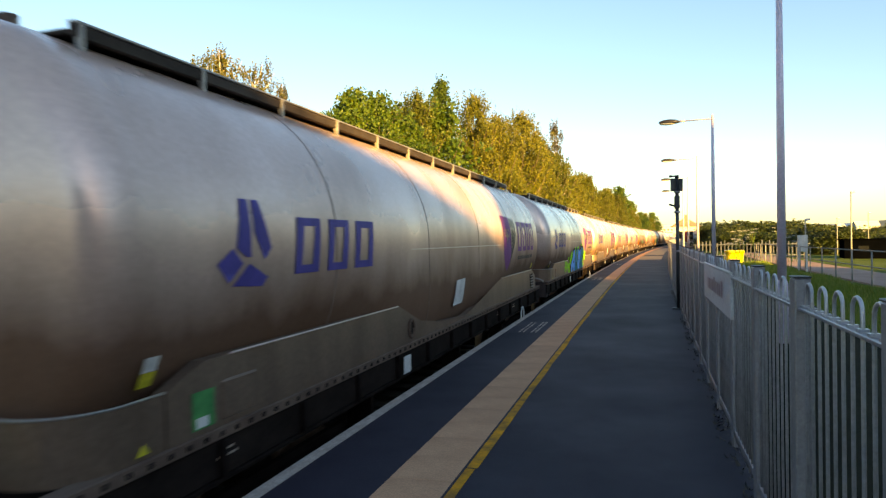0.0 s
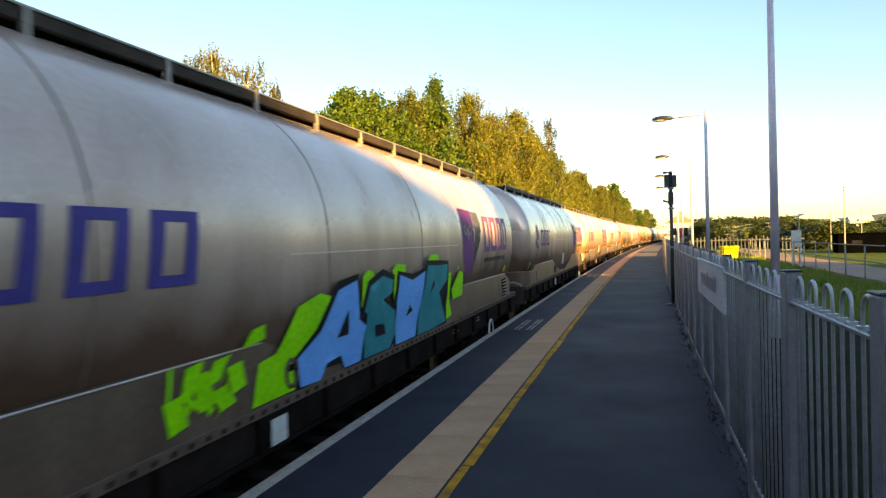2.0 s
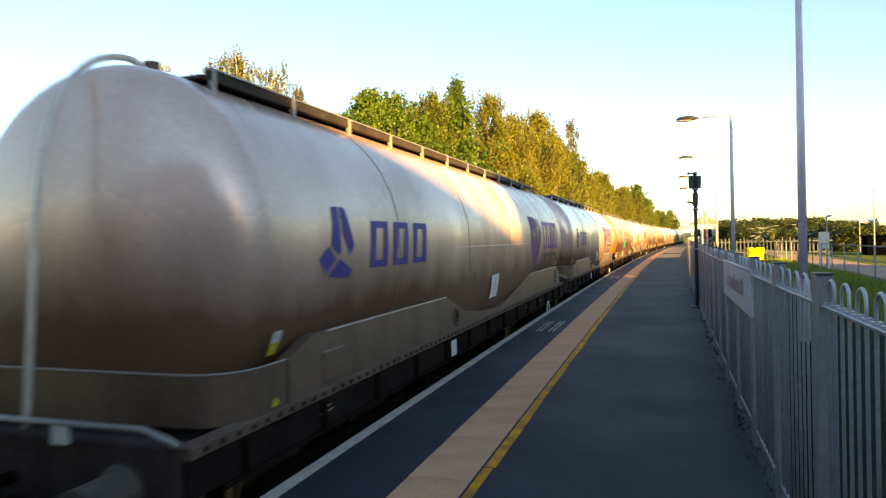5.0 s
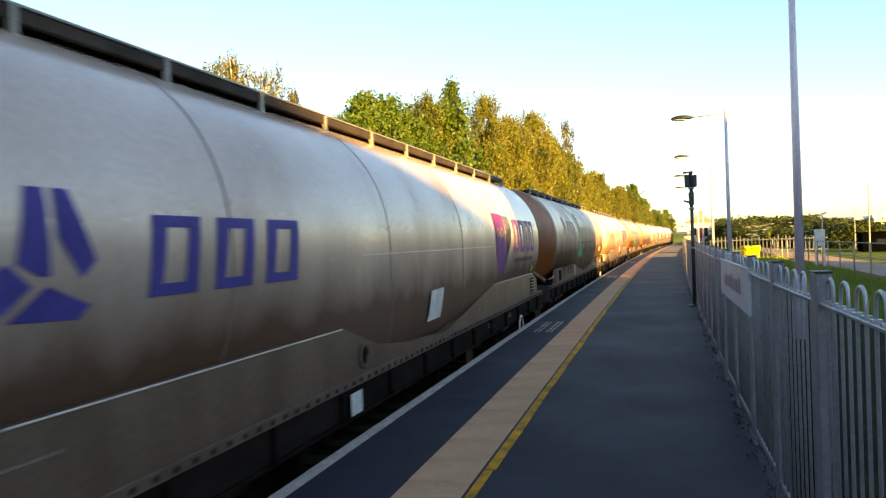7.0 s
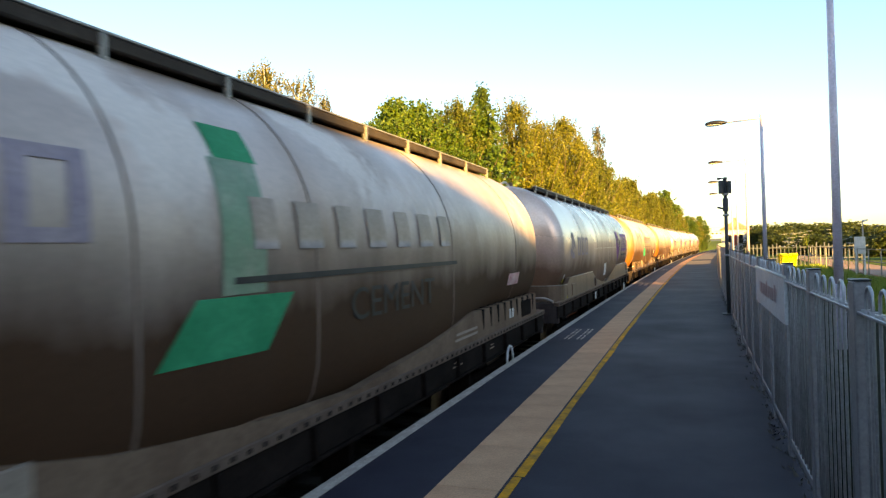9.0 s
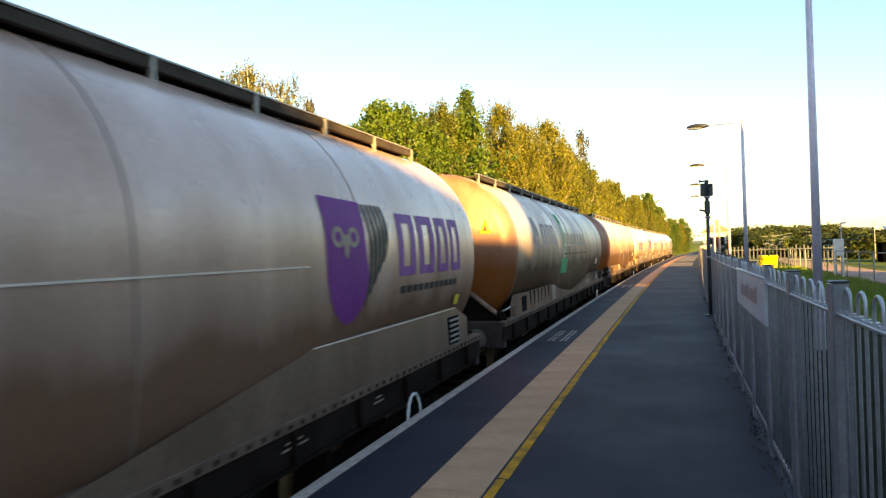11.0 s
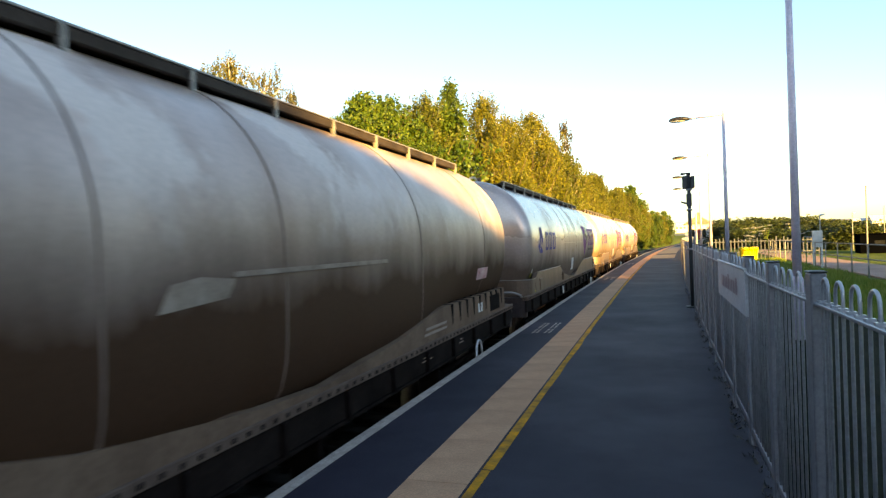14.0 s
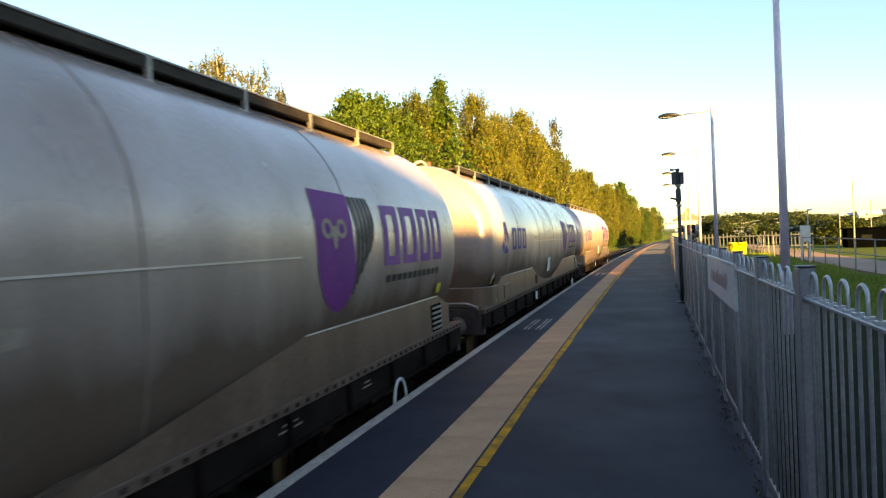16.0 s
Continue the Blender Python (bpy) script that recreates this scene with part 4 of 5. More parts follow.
    part("valve_handle", tubed([(1.22, 0.24, 1.46), (1.3, 0.2, 1.5), (1.32, 0.36, 1.52)], 0.014, 6), M_WHITEPLATE, w, "bright lever")
    part("roof_valve", tubed([(0.06, 1.05, 3.62), (0.06, 1.05, 3.79)], 0.06, 12), M_UNDER, w)
    part("faded_plate", wrap(rects([(11.7, 1.88, 12.3, 2.05)]), 0.015), M_PINKPLATE, w, "faded red and white plate")
    walkway(w, 1.0, 12.9)
    chassis(w, True)
    return w


def slot_mesh(sd):
    bm = bmesh.new()
    box(bm, (sd * 1.25 - 0.08, -0.03, 1.42), (sd * 1.25 + 0.067, 0.03, 1.663))
    for v in bm.verts:
        if v.co.z < 1.55:
            v.co.y *= 0.2
        else:
            v.co.y *= 1.25
    return bm


NEW = wagon_new()
OLD = wagon_old()


# ---- markings on the wagons ----
def block(y, z0, wd, h, lean=0.0, hollow=False):
    """One plain bar or open frame standing for a letter."""
    if hollow:
        bm = bmesh.new()
        t, u = 0.27 * wd, 0.15 * h
        out = [(y, z0), (y + wd, z0), (y + wd + lean, z0 + h), (y + lean, z0 + h)]
        inn = [(y + t, z0 + u), (y + wd - t, z0 + u), (y + wd - t + lean, z0 + h - u), (y + t + lean, z0 + h - u)]
        for k in range(4):
            poly(bm, [out[k], out[(k + 1) % 4], inn[(k + 1) % 4], inn[k]])
        bmesh.ops.remove_doubles(bm, verts=bm.verts[:], dist=0.0005)
        return bm
    g = 0.14 * wd
    return poly(bmesh.new(), [(y + g, z0), (y + wd - g, z0), (y + wd - g + lean, z0 + h), (y + g + lean, z0 + h)])


def blue_logo(w, y0, z0, material=None):
    m = material or M_BLUE
    bm = bmesh.new()
    poly(bm, [(y0 + 0.20, z0 + 0.20), (y0 + 0.27, z0 + 0.52), (y0 + 0.36, z0 + 0.52), (y0 + 0.36, z0 + 0.14), (y0 + 0.30, z0 + 0.14)])
    poly(bm, [(y0 + 0.40, z0 + 0.52), (y0 + 0.48, z0 + 0.52), (y0 + 0.60, z0 + 0.2), (y0 + 0.52, z0 + 0.12), (y0 + 0.40, z0 + 0.3)])
    poly(bm, [(y0, z0 + 0.10), (y0 + 0.16, z0 + 0.2), (y0 + 0.27, z0 + 0.1), (y0 + 0.12, z0 - 0.02)])
    poly(bm, [(y0 + 0.16, z0 - 0.04), (y0 + 0.34, z0 + 0.1), (y0 + 0.56, z0 - 0.0), (y0 + 0.5, z0 - 0.06)])
    part("company_mark", wrap(bm), m, w, "dark blue three-part company mark")
    y = y0 + 0.92
    for k, wd in enumerate((0.40, 0.40, 0.42)):   # the company's initials as plain slanted bars
        a = y + k * 0.52
        bm = block(a, z0, wd - 0.03, 0.42, 0.05, True)
        part("company_block", wrap(bm), m, w, "plain blue frame of company lettering")


def purple_badge(w, y0=9.85):
    bm = bmesh.new()
    edge = [(y0, 2.88), (y0 + 0.68, 2.86), (y0 + 0.68, 2.5), (y0 + 0.74, 2.22), (y0 + 0.70, 2.06), (y0 + 0.60, 1.94), (y0 + 0.48, 1.875), (y0 + 0.36, 1.86), (y0 + 0.24, 1.89), (y0 + 0.13, 1.97), (y0 + 0.06, 2.08), (y0 + 0.02, 2.22)]
    poly(bm, edge)
    sh = part("badge", wrap(bm, 0.005), M_PURPLE, w, "purple shield badge")
    for c in (y0 + 0.2, y0 + 0.46):
        bm = bmesh.new()
        ring = [(c + 0.1 * math.cos(a), 2.56 + 0.085 * math.sin(a)) for a in [2 * math.pi * k / 14 for k in range(14)]]
        inner = [(c + 0.05 * math.cos(a), 2.56 + 0.045 * math.sin(a)) for a in [2 * math.pi * k / 14 for k in range(14)]]
        for k in range(14):
            poly(bm, [ring[k], ring[(k + 1) % 14], inner[(k + 1) % 14], inner[k]])
        bmesh.ops.remove_doubles(bm, verts=bm.verts[:], dist=0.0005)
        part("badge_curl", wrap(bm, 0.009), M_PALE, sh, "pale scroll shape")
    bm = bmesh.new()
    for k in range(5):
        a = y0 + 0.70 + k * 0.088
        top, low = 2.85, 1.98 + 0.09 * k
        pts = [(a + 0.10 * math.sin(math.pi * (1 - t)) - 0.05 * (1 - t), low + (top - low) * t) for t in [j / 10 for j in range(11)]]
        poly(bm, pts + [(y + 0.046, z) for y, z in pts[::-1]])
    part("badge_drop", wrap(poly(bmesh.new(), [(y0 + 0.26, 2.58), (y0 + 0.40, 2.58), (y0 + 0.36, 2.42), (y0 + 0.33, 2.38), (y0 + 0.30, 2.42)]), 0.009), M_PALE, sh, "pale drop shape")
    part("badge_stripes", wrap(bm, 0.006), M_BLACKVINYL, sh, "black wavy stripes")
    y = y0 + 1.4
    z0, h = 2.2, 0.6
    for wd in (0.48, 0.50, 0.40, 0.38):   # the company's name as plain upright blocks
        bm = block(y, z0, wd * 0.88, h, 0.0, True)
        part("company_block", wrap(bm), M_PURPLEFADE, w, "plain purple frame of company lettering")
        y += wd + 0.055
    part("small_lettering", wrap(rects([(y0 + 1.45 + k * 0.16, 2.03, y0 + 1.57 + k * 0.16, 2.1) for k in range(11)]), 0.007), M_BLACKVINYL, w, "small dark lettering, unreadable")


def graffiti(w):
    """Spray-painted tag over the sill: fat outlined shapes in blue and teal on a lime cloud."""
    def shape(pts, m, off, nm):
        bm = bmesh.new()
        poly(bm, pts)
        z = 1.3
        while z < 2.4:
            bmesh.ops.bisect_plane(bm, geom=bm.verts[:] + bm.edges[:] + bm.faces[:], plane_co=(0, 0, z), plane_no=(0, 0, 1))
            z += 0.07
        for k in range(9, 34):
            bmesh.ops.bisect_plane(bm, geom=bm.verts[:] + bm.edges[:] + bm.faces[:], plane_co=(0, 0.3 * k, 0), plane_no=(0, 1, 0))
        for v in bm.verts:
            v.co.x = max(skirt_x(v.co.z, v.co.y), flank(v.co.z, 0.03, v.co.y)) + 0.004 + off
        bmesh.ops.recalc_face_normals(bm, faces=bm.faces)
        for f in bm.faces:
            if f.normal.x < 0:
                f.normal_flip()
        part(nm, shade(bm), m, tag)

    def grow(pts, k):
        cy = sum(p[0] for p in pts) / len(pts)
        cz = sum(p[1] for p in pts) / len(pts)
        out = []
        for y, z in pts:
            d = math.hypot(y - cy, z - cz) or 1
            out.append((y + (y - cy) / d * k, max(1.325, z + (z - cz) / d * k)))
        return out

    tag = part("spray_cloud", wrap(rects([(9.55, 2.0, 9.62, 2.04)]), 0.004), M_SP_GREEN, w, "spray-painted tag in blue, teal and lime")
    for pts in ([(4.35, 1.34), (4.45, 1.62), (4.7, 1.66), (4.95, 1.95), (5.3, 2.02), (5.5, 1.98), (5.3, 1.6), (5.0, 1.34)], [(4.25, 1.75), (4.35, 1.86), (4.5, 1.88), (4.5, 1.78)],
                [(6.1, 1.8), (6.15, 2.1), (6.28, 2.16), (6.42, 2.12), (6.36, 1.85)], [(6.95, 1.7), (6.9, 2.12), (7.02, 2.18), (7.3, 2.16), (7.25, 1.7)],
                [(7.75, 1.95), (8.0, 2.1), (8.2, 2.24), (8.5, 2.24), (8.6, 2.0)], [(8.6, 1.34), (8.85, 1.95), (9.1, 2.0), (9.0, 1.6), (9.15, 1.4)], [(9.1, 1.75), (9.5, 1.98), (9.7, 1.95), (9.6, 1.7), (9.75, 1.62), (9.2, 1.6)]):
        shape(pts, M_SP_GREEN, 0.004, "lime_patch")
    big = [([(4.98, 1.34), (4.95, 1.56), (5.3, 1.72), (5.62, 2.02), (6.0, 2.08), (6.05, 1.72), (6.22, 1.64), (6.1, 1.5), (6.08, 1.34), (5.75, 1.34), (5.68, 1.46), (5.42, 1.44), (5.3, 1.33)], M_SP_BLUE),
           ([(6.16, 1.34), (6.2, 1.6), (6.5, 1.6), (6.16, 1.78), (6.3, 2.0), (6.62, 2.08), (6.9, 2.02), (6.86, 1.9), (6.6, 1.84), (6.95, 1.7), (7.0, 1.48), (6.8, 1.34)], M_SP_TEAL),
           ([(6.98, 1.34), (7.05, 1.62), (7.0, 1.78), (7.1, 2.06), (7.5, 1.98), (7.95, 2.06), (7.9, 1.9), (7.55, 1.78), (7.75, 1.66), (7.65, 1.48), (7.6, 1.34)], M_SP_BLUE),
           ([(7.68, 1.34), (7.8, 1.7), (8.0, 1.94), (8.05, 2.12), (8.5, 2.1), (8.9, 2.1), (8.85, 1.9), (8.5, 1.76), (8.75, 1.5), (8.8, 1.36), (8.3, 1.34), (8.2, 1.46), (8.1, 1.34)], M_SP_TEAL)]
    for pts, m in big:
        shape(grow(pts, 0.07), M_SP_BLACK, 0.008, "black_outline")
    for pts, m in big:
        shape(pts, m, 0.013, "sprayed_shape")
    for pts in ([(5.6, 1.62), (5.82, 1.62), (5.8, 1.84)], [(6.45, 1.5), (6.7, 1.5), (6.66, 1.6), (6.42, 1.62)], [(8.1, 1.78), (8.3, 1.86), (8.28, 1.94)], [(7.3, 1.6), (7.5, 1.64), (7.4, 1.72)]):
        shape(pts, M_SP_BLACK, 0.018, "black_blot")
    for k in range(16):   # small lime scribble of crossing strokes
        y = 3.55 + 0.62 * (k % 8) / 8 + random.uniform(-0.03, 0.03)
        z = 1.36 + random.uniform(0, 0.12) + 0.1 * (k // 8)
        lean, tall = random.uniform(-0.16, 0.2), random.uniform(0.08, 0.24)
        wide = random.uniform(0.03, 0.06) if k % 3 else 0.16
        shape([(y, z), (y + lean, z + tall), (y + lean + wide, z + tall + 0.02), (y + wide, z + 0.03)], M_SP_GREEN, 0.004 + 0.001 * k, "lime_scribble")


def green_stack(w):
    bm = bmesh.new()
    poly(bm, [(5.60, 3.0), (6.0, 3.0), (6.0, 3.22), (5.60, 3.22)])
    em = part("green_emblem", wrap(bm), M_EMERALD, w, "tall faded green emblem")
    bm = poly(bmesh.new(), [(5.50, 2.2), (5.90, 2.2), (5.96, 2.998), (5.54, 2.998)])
    part("emblem_stem", wrap(bm, 0.007), M_GREENFADE, em, "worn faded green stem")
    bm = bmesh.new()
    poly(bm, [(5.0, 1.86), (5.9, 1.84), (6.2, 2.18), (5.3, 2.195)])
    part("emblem_foot", wrap(bm), M_EMERALD, em, "bright green slanted foot")
    y = 5.75
    for wd in (0.34, 0.42, 0.34, 0.44, 0.38, 0.44, 0.36):   # worn company name as plain blocks
        bm = block(y, 2.46, wd, 0.32)
        part("company_block", wrap(bm, 0.012), M_GREYLETTER, w, "worn grey block of company lettering")
        y += wd + 0.13
    cu = bpy.data.curves.new("cement_text", "FONT")
    cu.body = "CEMENT"
    cu.size = 0.36
    tmp = new("cement_text", cu)
    bpy.context.view_layer.update()
    me = bpy.data.meshes.new_from_object(tmp.evaluated_get(bpy.context.evaluated_depsgraph_get()))
    bpy.data.objects.remove(tmp)
    bm = bmesh.new()
    bm.from_mesh(me)
    wmax = max(v.co.x for v in bm.verts)
    for v in bm.verts:
        v.co = Vector((0, 6.95 + v.co.x / wmax * 1.75, 1.90 + v.co.y))
    part("lettering", wrap(bm, 0.012, 1.8, 2.3, 0.06), M_BLACKVINYL, w, "black word CEMENT")


def on_dome(pts, off=0.012):
    """Lay an (x, z) figure on the leading dished end of an old wagon."""
    bm = bmesh.new()
    f = bm.faces.new([bm.verts.new((x, 0, z)) for x, z in pts])
    bmesh.ops.triangulate(bm, faces=[f])
    bmesh.ops.subdivide_edges(bm, edges=bm.edges[:], cuts=3, use_grid_fill=True)
    for v in bm.verts:
        v.co.y = dish(math.hypot(v.co.x, v.co.z - ZC), 0.58) - off
    bmesh.ops.recalc_face_normals(bm, faces=bm.faces)
    for f in bm.faces:
        if f.normal.y > 0:
            f.normal_flip()
    return bm


# the wagons in running order; the two built above are the second and the sixth
KINDS = "NNNNNONOONNN"
WAGONS = []
for k, kind in enumerate(KINDS):
    src = NEW if kind == "N" else OLD
    if k == 1:
        w = NEW
    elif k == 5:
        w = OLD
    else:
        w = copy_thing(src, Matrix.Identity(4))
    WAGONS.append(w)
for k, w in enumerate(WAGONS):
    if KINDS[k] == "N":
        blue_logo(w, 1.48, 2.20, M_BLUEFADE if k in (6,) else None)
        purple_badge(w, 10.1 if k == 2 else 9.85)
        label = "dull silver cement tank wagon with blue and purple company marks"
        if k == 0:
            part("green_label", flat_on_box([(1.22, 1.36), (1.42, 1.36), (1.42, 1.58), (1.22, 1.58)], 1.318), M_GREENPLATE, w, "green and white label")
            part("label_field", flat_on_box([(1.25, 1.37), (1.36, 1.37), (1.36, 1.43), (1.25, 1.43)], 1.321), M_WHITEPLATE, w, "white field of the label")
        if k == 1:
            label = "dull silver cement tank wagon with blue and lime graffiti"
            graffiti(w)
            for c in list(w.children):
                if c.name.startswith("data_panel"):
                    bpy.data.objects.remove(c)
        if k == 9:
            part("pale_smudge", wrap(poly(bmesh.new(), [(6.98, 2.03), (7.3, 2.06), (7.34, 2.13), (7.15, 2.15), (7.0, 2.11)])), M_PALE, w, "faint pale smudge")
        if k in (1, 2, 4, 9, 10, 11):
            if k != 1:
                label = "cleaner bright silver cement tank wagon with purple badge"
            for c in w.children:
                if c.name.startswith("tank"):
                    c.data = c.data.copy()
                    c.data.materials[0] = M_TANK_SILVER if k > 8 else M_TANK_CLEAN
        tagged(w, label)
    else:
        if k in (5, 7):
            green_stack(w)
            blue_logo(w, 2.3, 2.5, M_BLUEFADE)
            tagged(w, "cement-stained tank wagon with green emblem and rust-brown end")
        else:
            part("blue_mark", wrap(poly(bmesh.new(), [(2.0, 2.36), (2.2, 2.30), (2.3, 2.42), (2.24, 2.56), (2.06, 2.54)])), M_BLUEFADE, w, "worn remnant of a blue mark")
            for c in list(w.children):
                if c.name.startswith("rubbing_strip"):
                    bpy.data.objects.remove(c)
            tagged(w, "cement-stained tank wagon with orange triangle on its rusty end")
            part("pale_patch", wrap(rects([(5.9, 2.26, 8.3, 2.295)]), 0.013), M_PALE, w, "pale worn strip")
            part("pale_patch", wrap(poly(bmesh.new(), [(5.25, 2.10), (5.84, 2.14), (5.92, 2.25), (5.6, 2.28), (5.35, 2.25)]), 0.008), M_PALE, w, "pale worn patch")
        if k in (7, 8):
            part("warning_triangle", on_dome([(0.77, 2.70), (0.95, 2.70), (0.86, 2.93)]), M_ORANGE, w, "orange warning triangle")
            part("triangle_mark", on_dome([(0.83, 2.735), (0.89, 2.735), (0.875, 2.82), (0.845, 2.82)], 0.018), M_REDPAINT, w, "small dark red mark on the triangle")


# ================= trees =================
def leaf_cloud(rng, centres, spread, count, size, strand=0.0):
    """Many small leaf-shaped quads round the clump centres, on short sprays or on hanging strands."""
    per = 7
    sprays = max(1, count // per)
    m = len(centres) * sprays
    off = np.clip(rng.normal(0, 1, (m, 3)), -1.7, 1.7) * np.array(spread)
    root_of = np.repeat(np.array(centres), sprays, 0) + off
    way = rng.normal(0, 1, (m, 3)) * 0.6 + np.array([0, 0, 0.55])
    if strand:
        way = rng.normal(0, 0.16, (m, 3)) + np.array([0, 0, -1.0])
    way /= np.linalg.norm(way, axis=1)[:, None]
    reach = (strand if strand else size * 4.2) * rng.uniform(0.5, 1.2, m)
    u0 = np.tile(np.arange(per) / per, m)[:, None]
    c = np.repeat(root_of, per, 0) + np.repeat(way * reach[:, None], per, 0) * u0
    n = m * per
    c += np.clip(rng.normal(0, 1, (n, 3)), -1.5, 1.5) * size * 0.55
    u = rng.normal(0, 1, (n, 3)) - np.array([0, 0, 0.5])
    u /= np.linalg.norm(u, axis=1)[:, None]
    w = rng.normal(0, 1, (n, 3))
    w -= u * (u * w).sum(1)[:, None]
    w /= np.linalg.norm(w, axis=1)[:, None]
    sz = size * rng.uniform(0.6, 1.35, n)[:, None]
    a, b2 = u * sz, w * sz * 0.6
    v = np.stack([c - a, c - b2 + a * 0.1, c + a, c + b2 + a * 0.1], 1).reshape(-1, 3)
    f = np.arange(4 * n).reshape(-1, 4)
    return v, f


TREES = {  # leaves, bark, words, limbs, foot of the crown, reach, rise of the limbs, clumps a limb, spread, leaves a clump, leaf size, strand
    "c": (5, M_BARK, "dark green conifer", 60, 0.06, 0.17, -0.05, 4, (0.20, 0.20, 0.12), 42, 0.11, 0.0),
    "b": (2, M_BIRCHBARK, "slender birch with thin golden-brown leaves", 30, 0.25, 0.10, 0.9, 3, (0.10, 0.10, 0.16), 56, 0.055, 0.34),
    "s": (4, M_BIRCHBARK, "sparse dark birch", 20, 0.42, 0.075, 0.9, 2, (0.14, 0.14, 0.2), 49, 0.10, 0.7),
    "o": (1, M_BARK, "olive-green birch with hanging twigs", 46, 0.08, 0.19, 0.85, 5, (0.24, 0.24, 0.26), 42, 0.105, 0.75),
    "h": (3, M_BARK, "dark green hedge tree", 38, 0.08, 0.22, 0.3, 5, (0.26, 0.26, 0.22), 42, 0.11, 0.0),
    "g": (0, M_BARK, "fresh green broadleaved tree", 44, 0.06, 0.22, 0.6, 5, (0.22, 0.22, 0.20), 42, 0.11, 0.0),
}


def tree_model(kind, h, seed, fine=1):
    rng = np.random.default_rng(seed)
    rr = random.Random(seed)
    leaf, bark, species, limbs, lo, wide, lift, clumps, spread, cnt, size, strand = TREES[kind]
    name = "conifer" if kind == "c" else "birch" if kind in "bso" else "tree"
    t = root(name, species + " lit by low evening sun", "tree", "trees beside the railway")
    bend = rr.uniform(-0.3, 0.3)
    trunk = [(bend * (k / 6) ** 2, 0.1 * math.sin(k), h * 0.97 * k / 6 - (0.3 if k == 0 else 0)) for k in range(7)]
    bm = bmesh.new()
    r0 = 0.012 * h + 0.02
    tube(bm, trunk, [r0 * (1 - 0.15 * k) for k in range(7)], 8)
    centres = []
    for i in range(limbs):
        q = (i + 0.5) / limbs
        z = h * (lo + (0.95 - lo) * q)
        if kind in "cs":
            out = h * wide * (1 - q) ** 0.8 + 0.12
        elif kind == "b":
            out = h * wide * (math.sin(math.pi * (0.15 + 0.8 * q)) ** 0.8) + 0.12
        else:
            out = h * wide * (math.sin(math.pi * (0.26 + 0.70 * q)) ** 0.9) + 0.15
        out *= rr.choice((0.55, 0.8, 1.0, 1.25))
        a = i * 2.4 + rr.uniform(-0.4, 0.4)
        f = z / (h * 0.97)
        p0 = Vector((bend * f * f, 0, max(0.1, z - out * 0.55)))
        p1 = Vector((p0.x + math.cos(a) * out, math.sin(a) * out, min(z + lift * out, h * 1.02)))
        pm = (p0 + p1) / 2 + Vector((math.cos(a), math.sin(a), -0.4)) * out * 0.12
        tube(bm, [p0, pm, p1], [0.28 * r0, 0.18 * r0, 0.05 * r0], 5)
        for j in range(clumps):
            u = 0.3 + 0.72 * (j + rr.random()) / clumps
            centres.append(tuple(p0.lerp(p1, u) + Vector((rr.gauss(0, 0.12), rr.gauss(0, 0.12), rr.gauss(0, 0.10))) * (1 + out * 0.3)))
    centres += [(bend, 0, h * 0.97), (bend, 0, h * 0.92)]
    part("trunk", bm, bark, t, "tapered trunk and limbs")
    if fine == 2:
        cnt, size = int(cnt * 2.4), size * 0.66
    elif fine == 0:
        cnt, size = cnt // 2, size * 1.5
    v, f = leaf_cloud(rng, centres, spread, cnt, size, strand)
    me = bpy.data.meshes.new("crown")
    me.from_pydata(v.tolist(), [], f.tolist())
    me.materials.append(M_LEAF[leaf])
    o = new("crown", me)
    o.parent = t
    return t


LINE_OF_TREES = [
    (13.4, -12.0, 6.3, "b"), (15.9, -12.0, 6.9, "b"), (17.4, -12.5, 7.7, "b"), (18.6, -12.0, 7.4, "b"), (21.0, -12.5, 7.5, "s"),
    (24.2, -12.0, 6.7, "g"), (25.9, -12.0, 8.0, "g"), (29.2, -12.5, 8.6, "g"), (30.6, -11.5, 7.6, "g"), (34.5, -12.5, 10.0, "o"), (37.7, -12.0, 11.5, "c"),
    (43.7, -11.5, 11.9, "o"), (48.2, -11.0, 11.1, "o"), (55.8, -11.0, 12.9, "o"), (61.0, -10.5, 11.5, "o"), (71.9, -10.5, 14.8, "s")]
models = {}
for i, (s, d, top, k) in enumerate(LINE_OF_TREES):
    h0 = {"b": 7.5, "s": 13.0, "g": 8.0, "o": 11.5, "c": 11.5}[k]
    base = 0.35 if d < -11 else -0.4
    variants = models.setdefault(k, [])
    if len(variants) < 2:
        t = tree_model(k, h0, 40 + i, 2)
        variants.append(t)
    else:
        t = copy_thing(variants[i % 2], Matrix.Identity(4))
    t.matrix_basis = Matrix.Translation(at(s, d, base)) @ Matrix.Rotation(i * 1.7, 4, "Z") @ Matrix.Scale((top - base) / h0, 4)
rt = random.Random(5)
middling, coarse = {}, {}
for k, h0 in (("g", 8.0), ("o", 11.5)):
    middling[k] = [tree_model(k, h0, 70, 1), tree_model(k, h0, 71, 1)]
    coarse[k] = [tree_model(k, h0, 80, 0), tree_model(k, h0, 81, 0)]
    for n, t in enumerate(middling[k]):
        t.matrix_basis = Matrix.Translation(at(150 + n * 9 + (4 if k == "g" else 0), -14.5, -0.4))
    for n, t in enumerate(coarse[k]):
        t.matrix_basis = Matrix.Translation((14.0 + 4 * n, -34 - (3 if k == "g" else 0), -0.3))
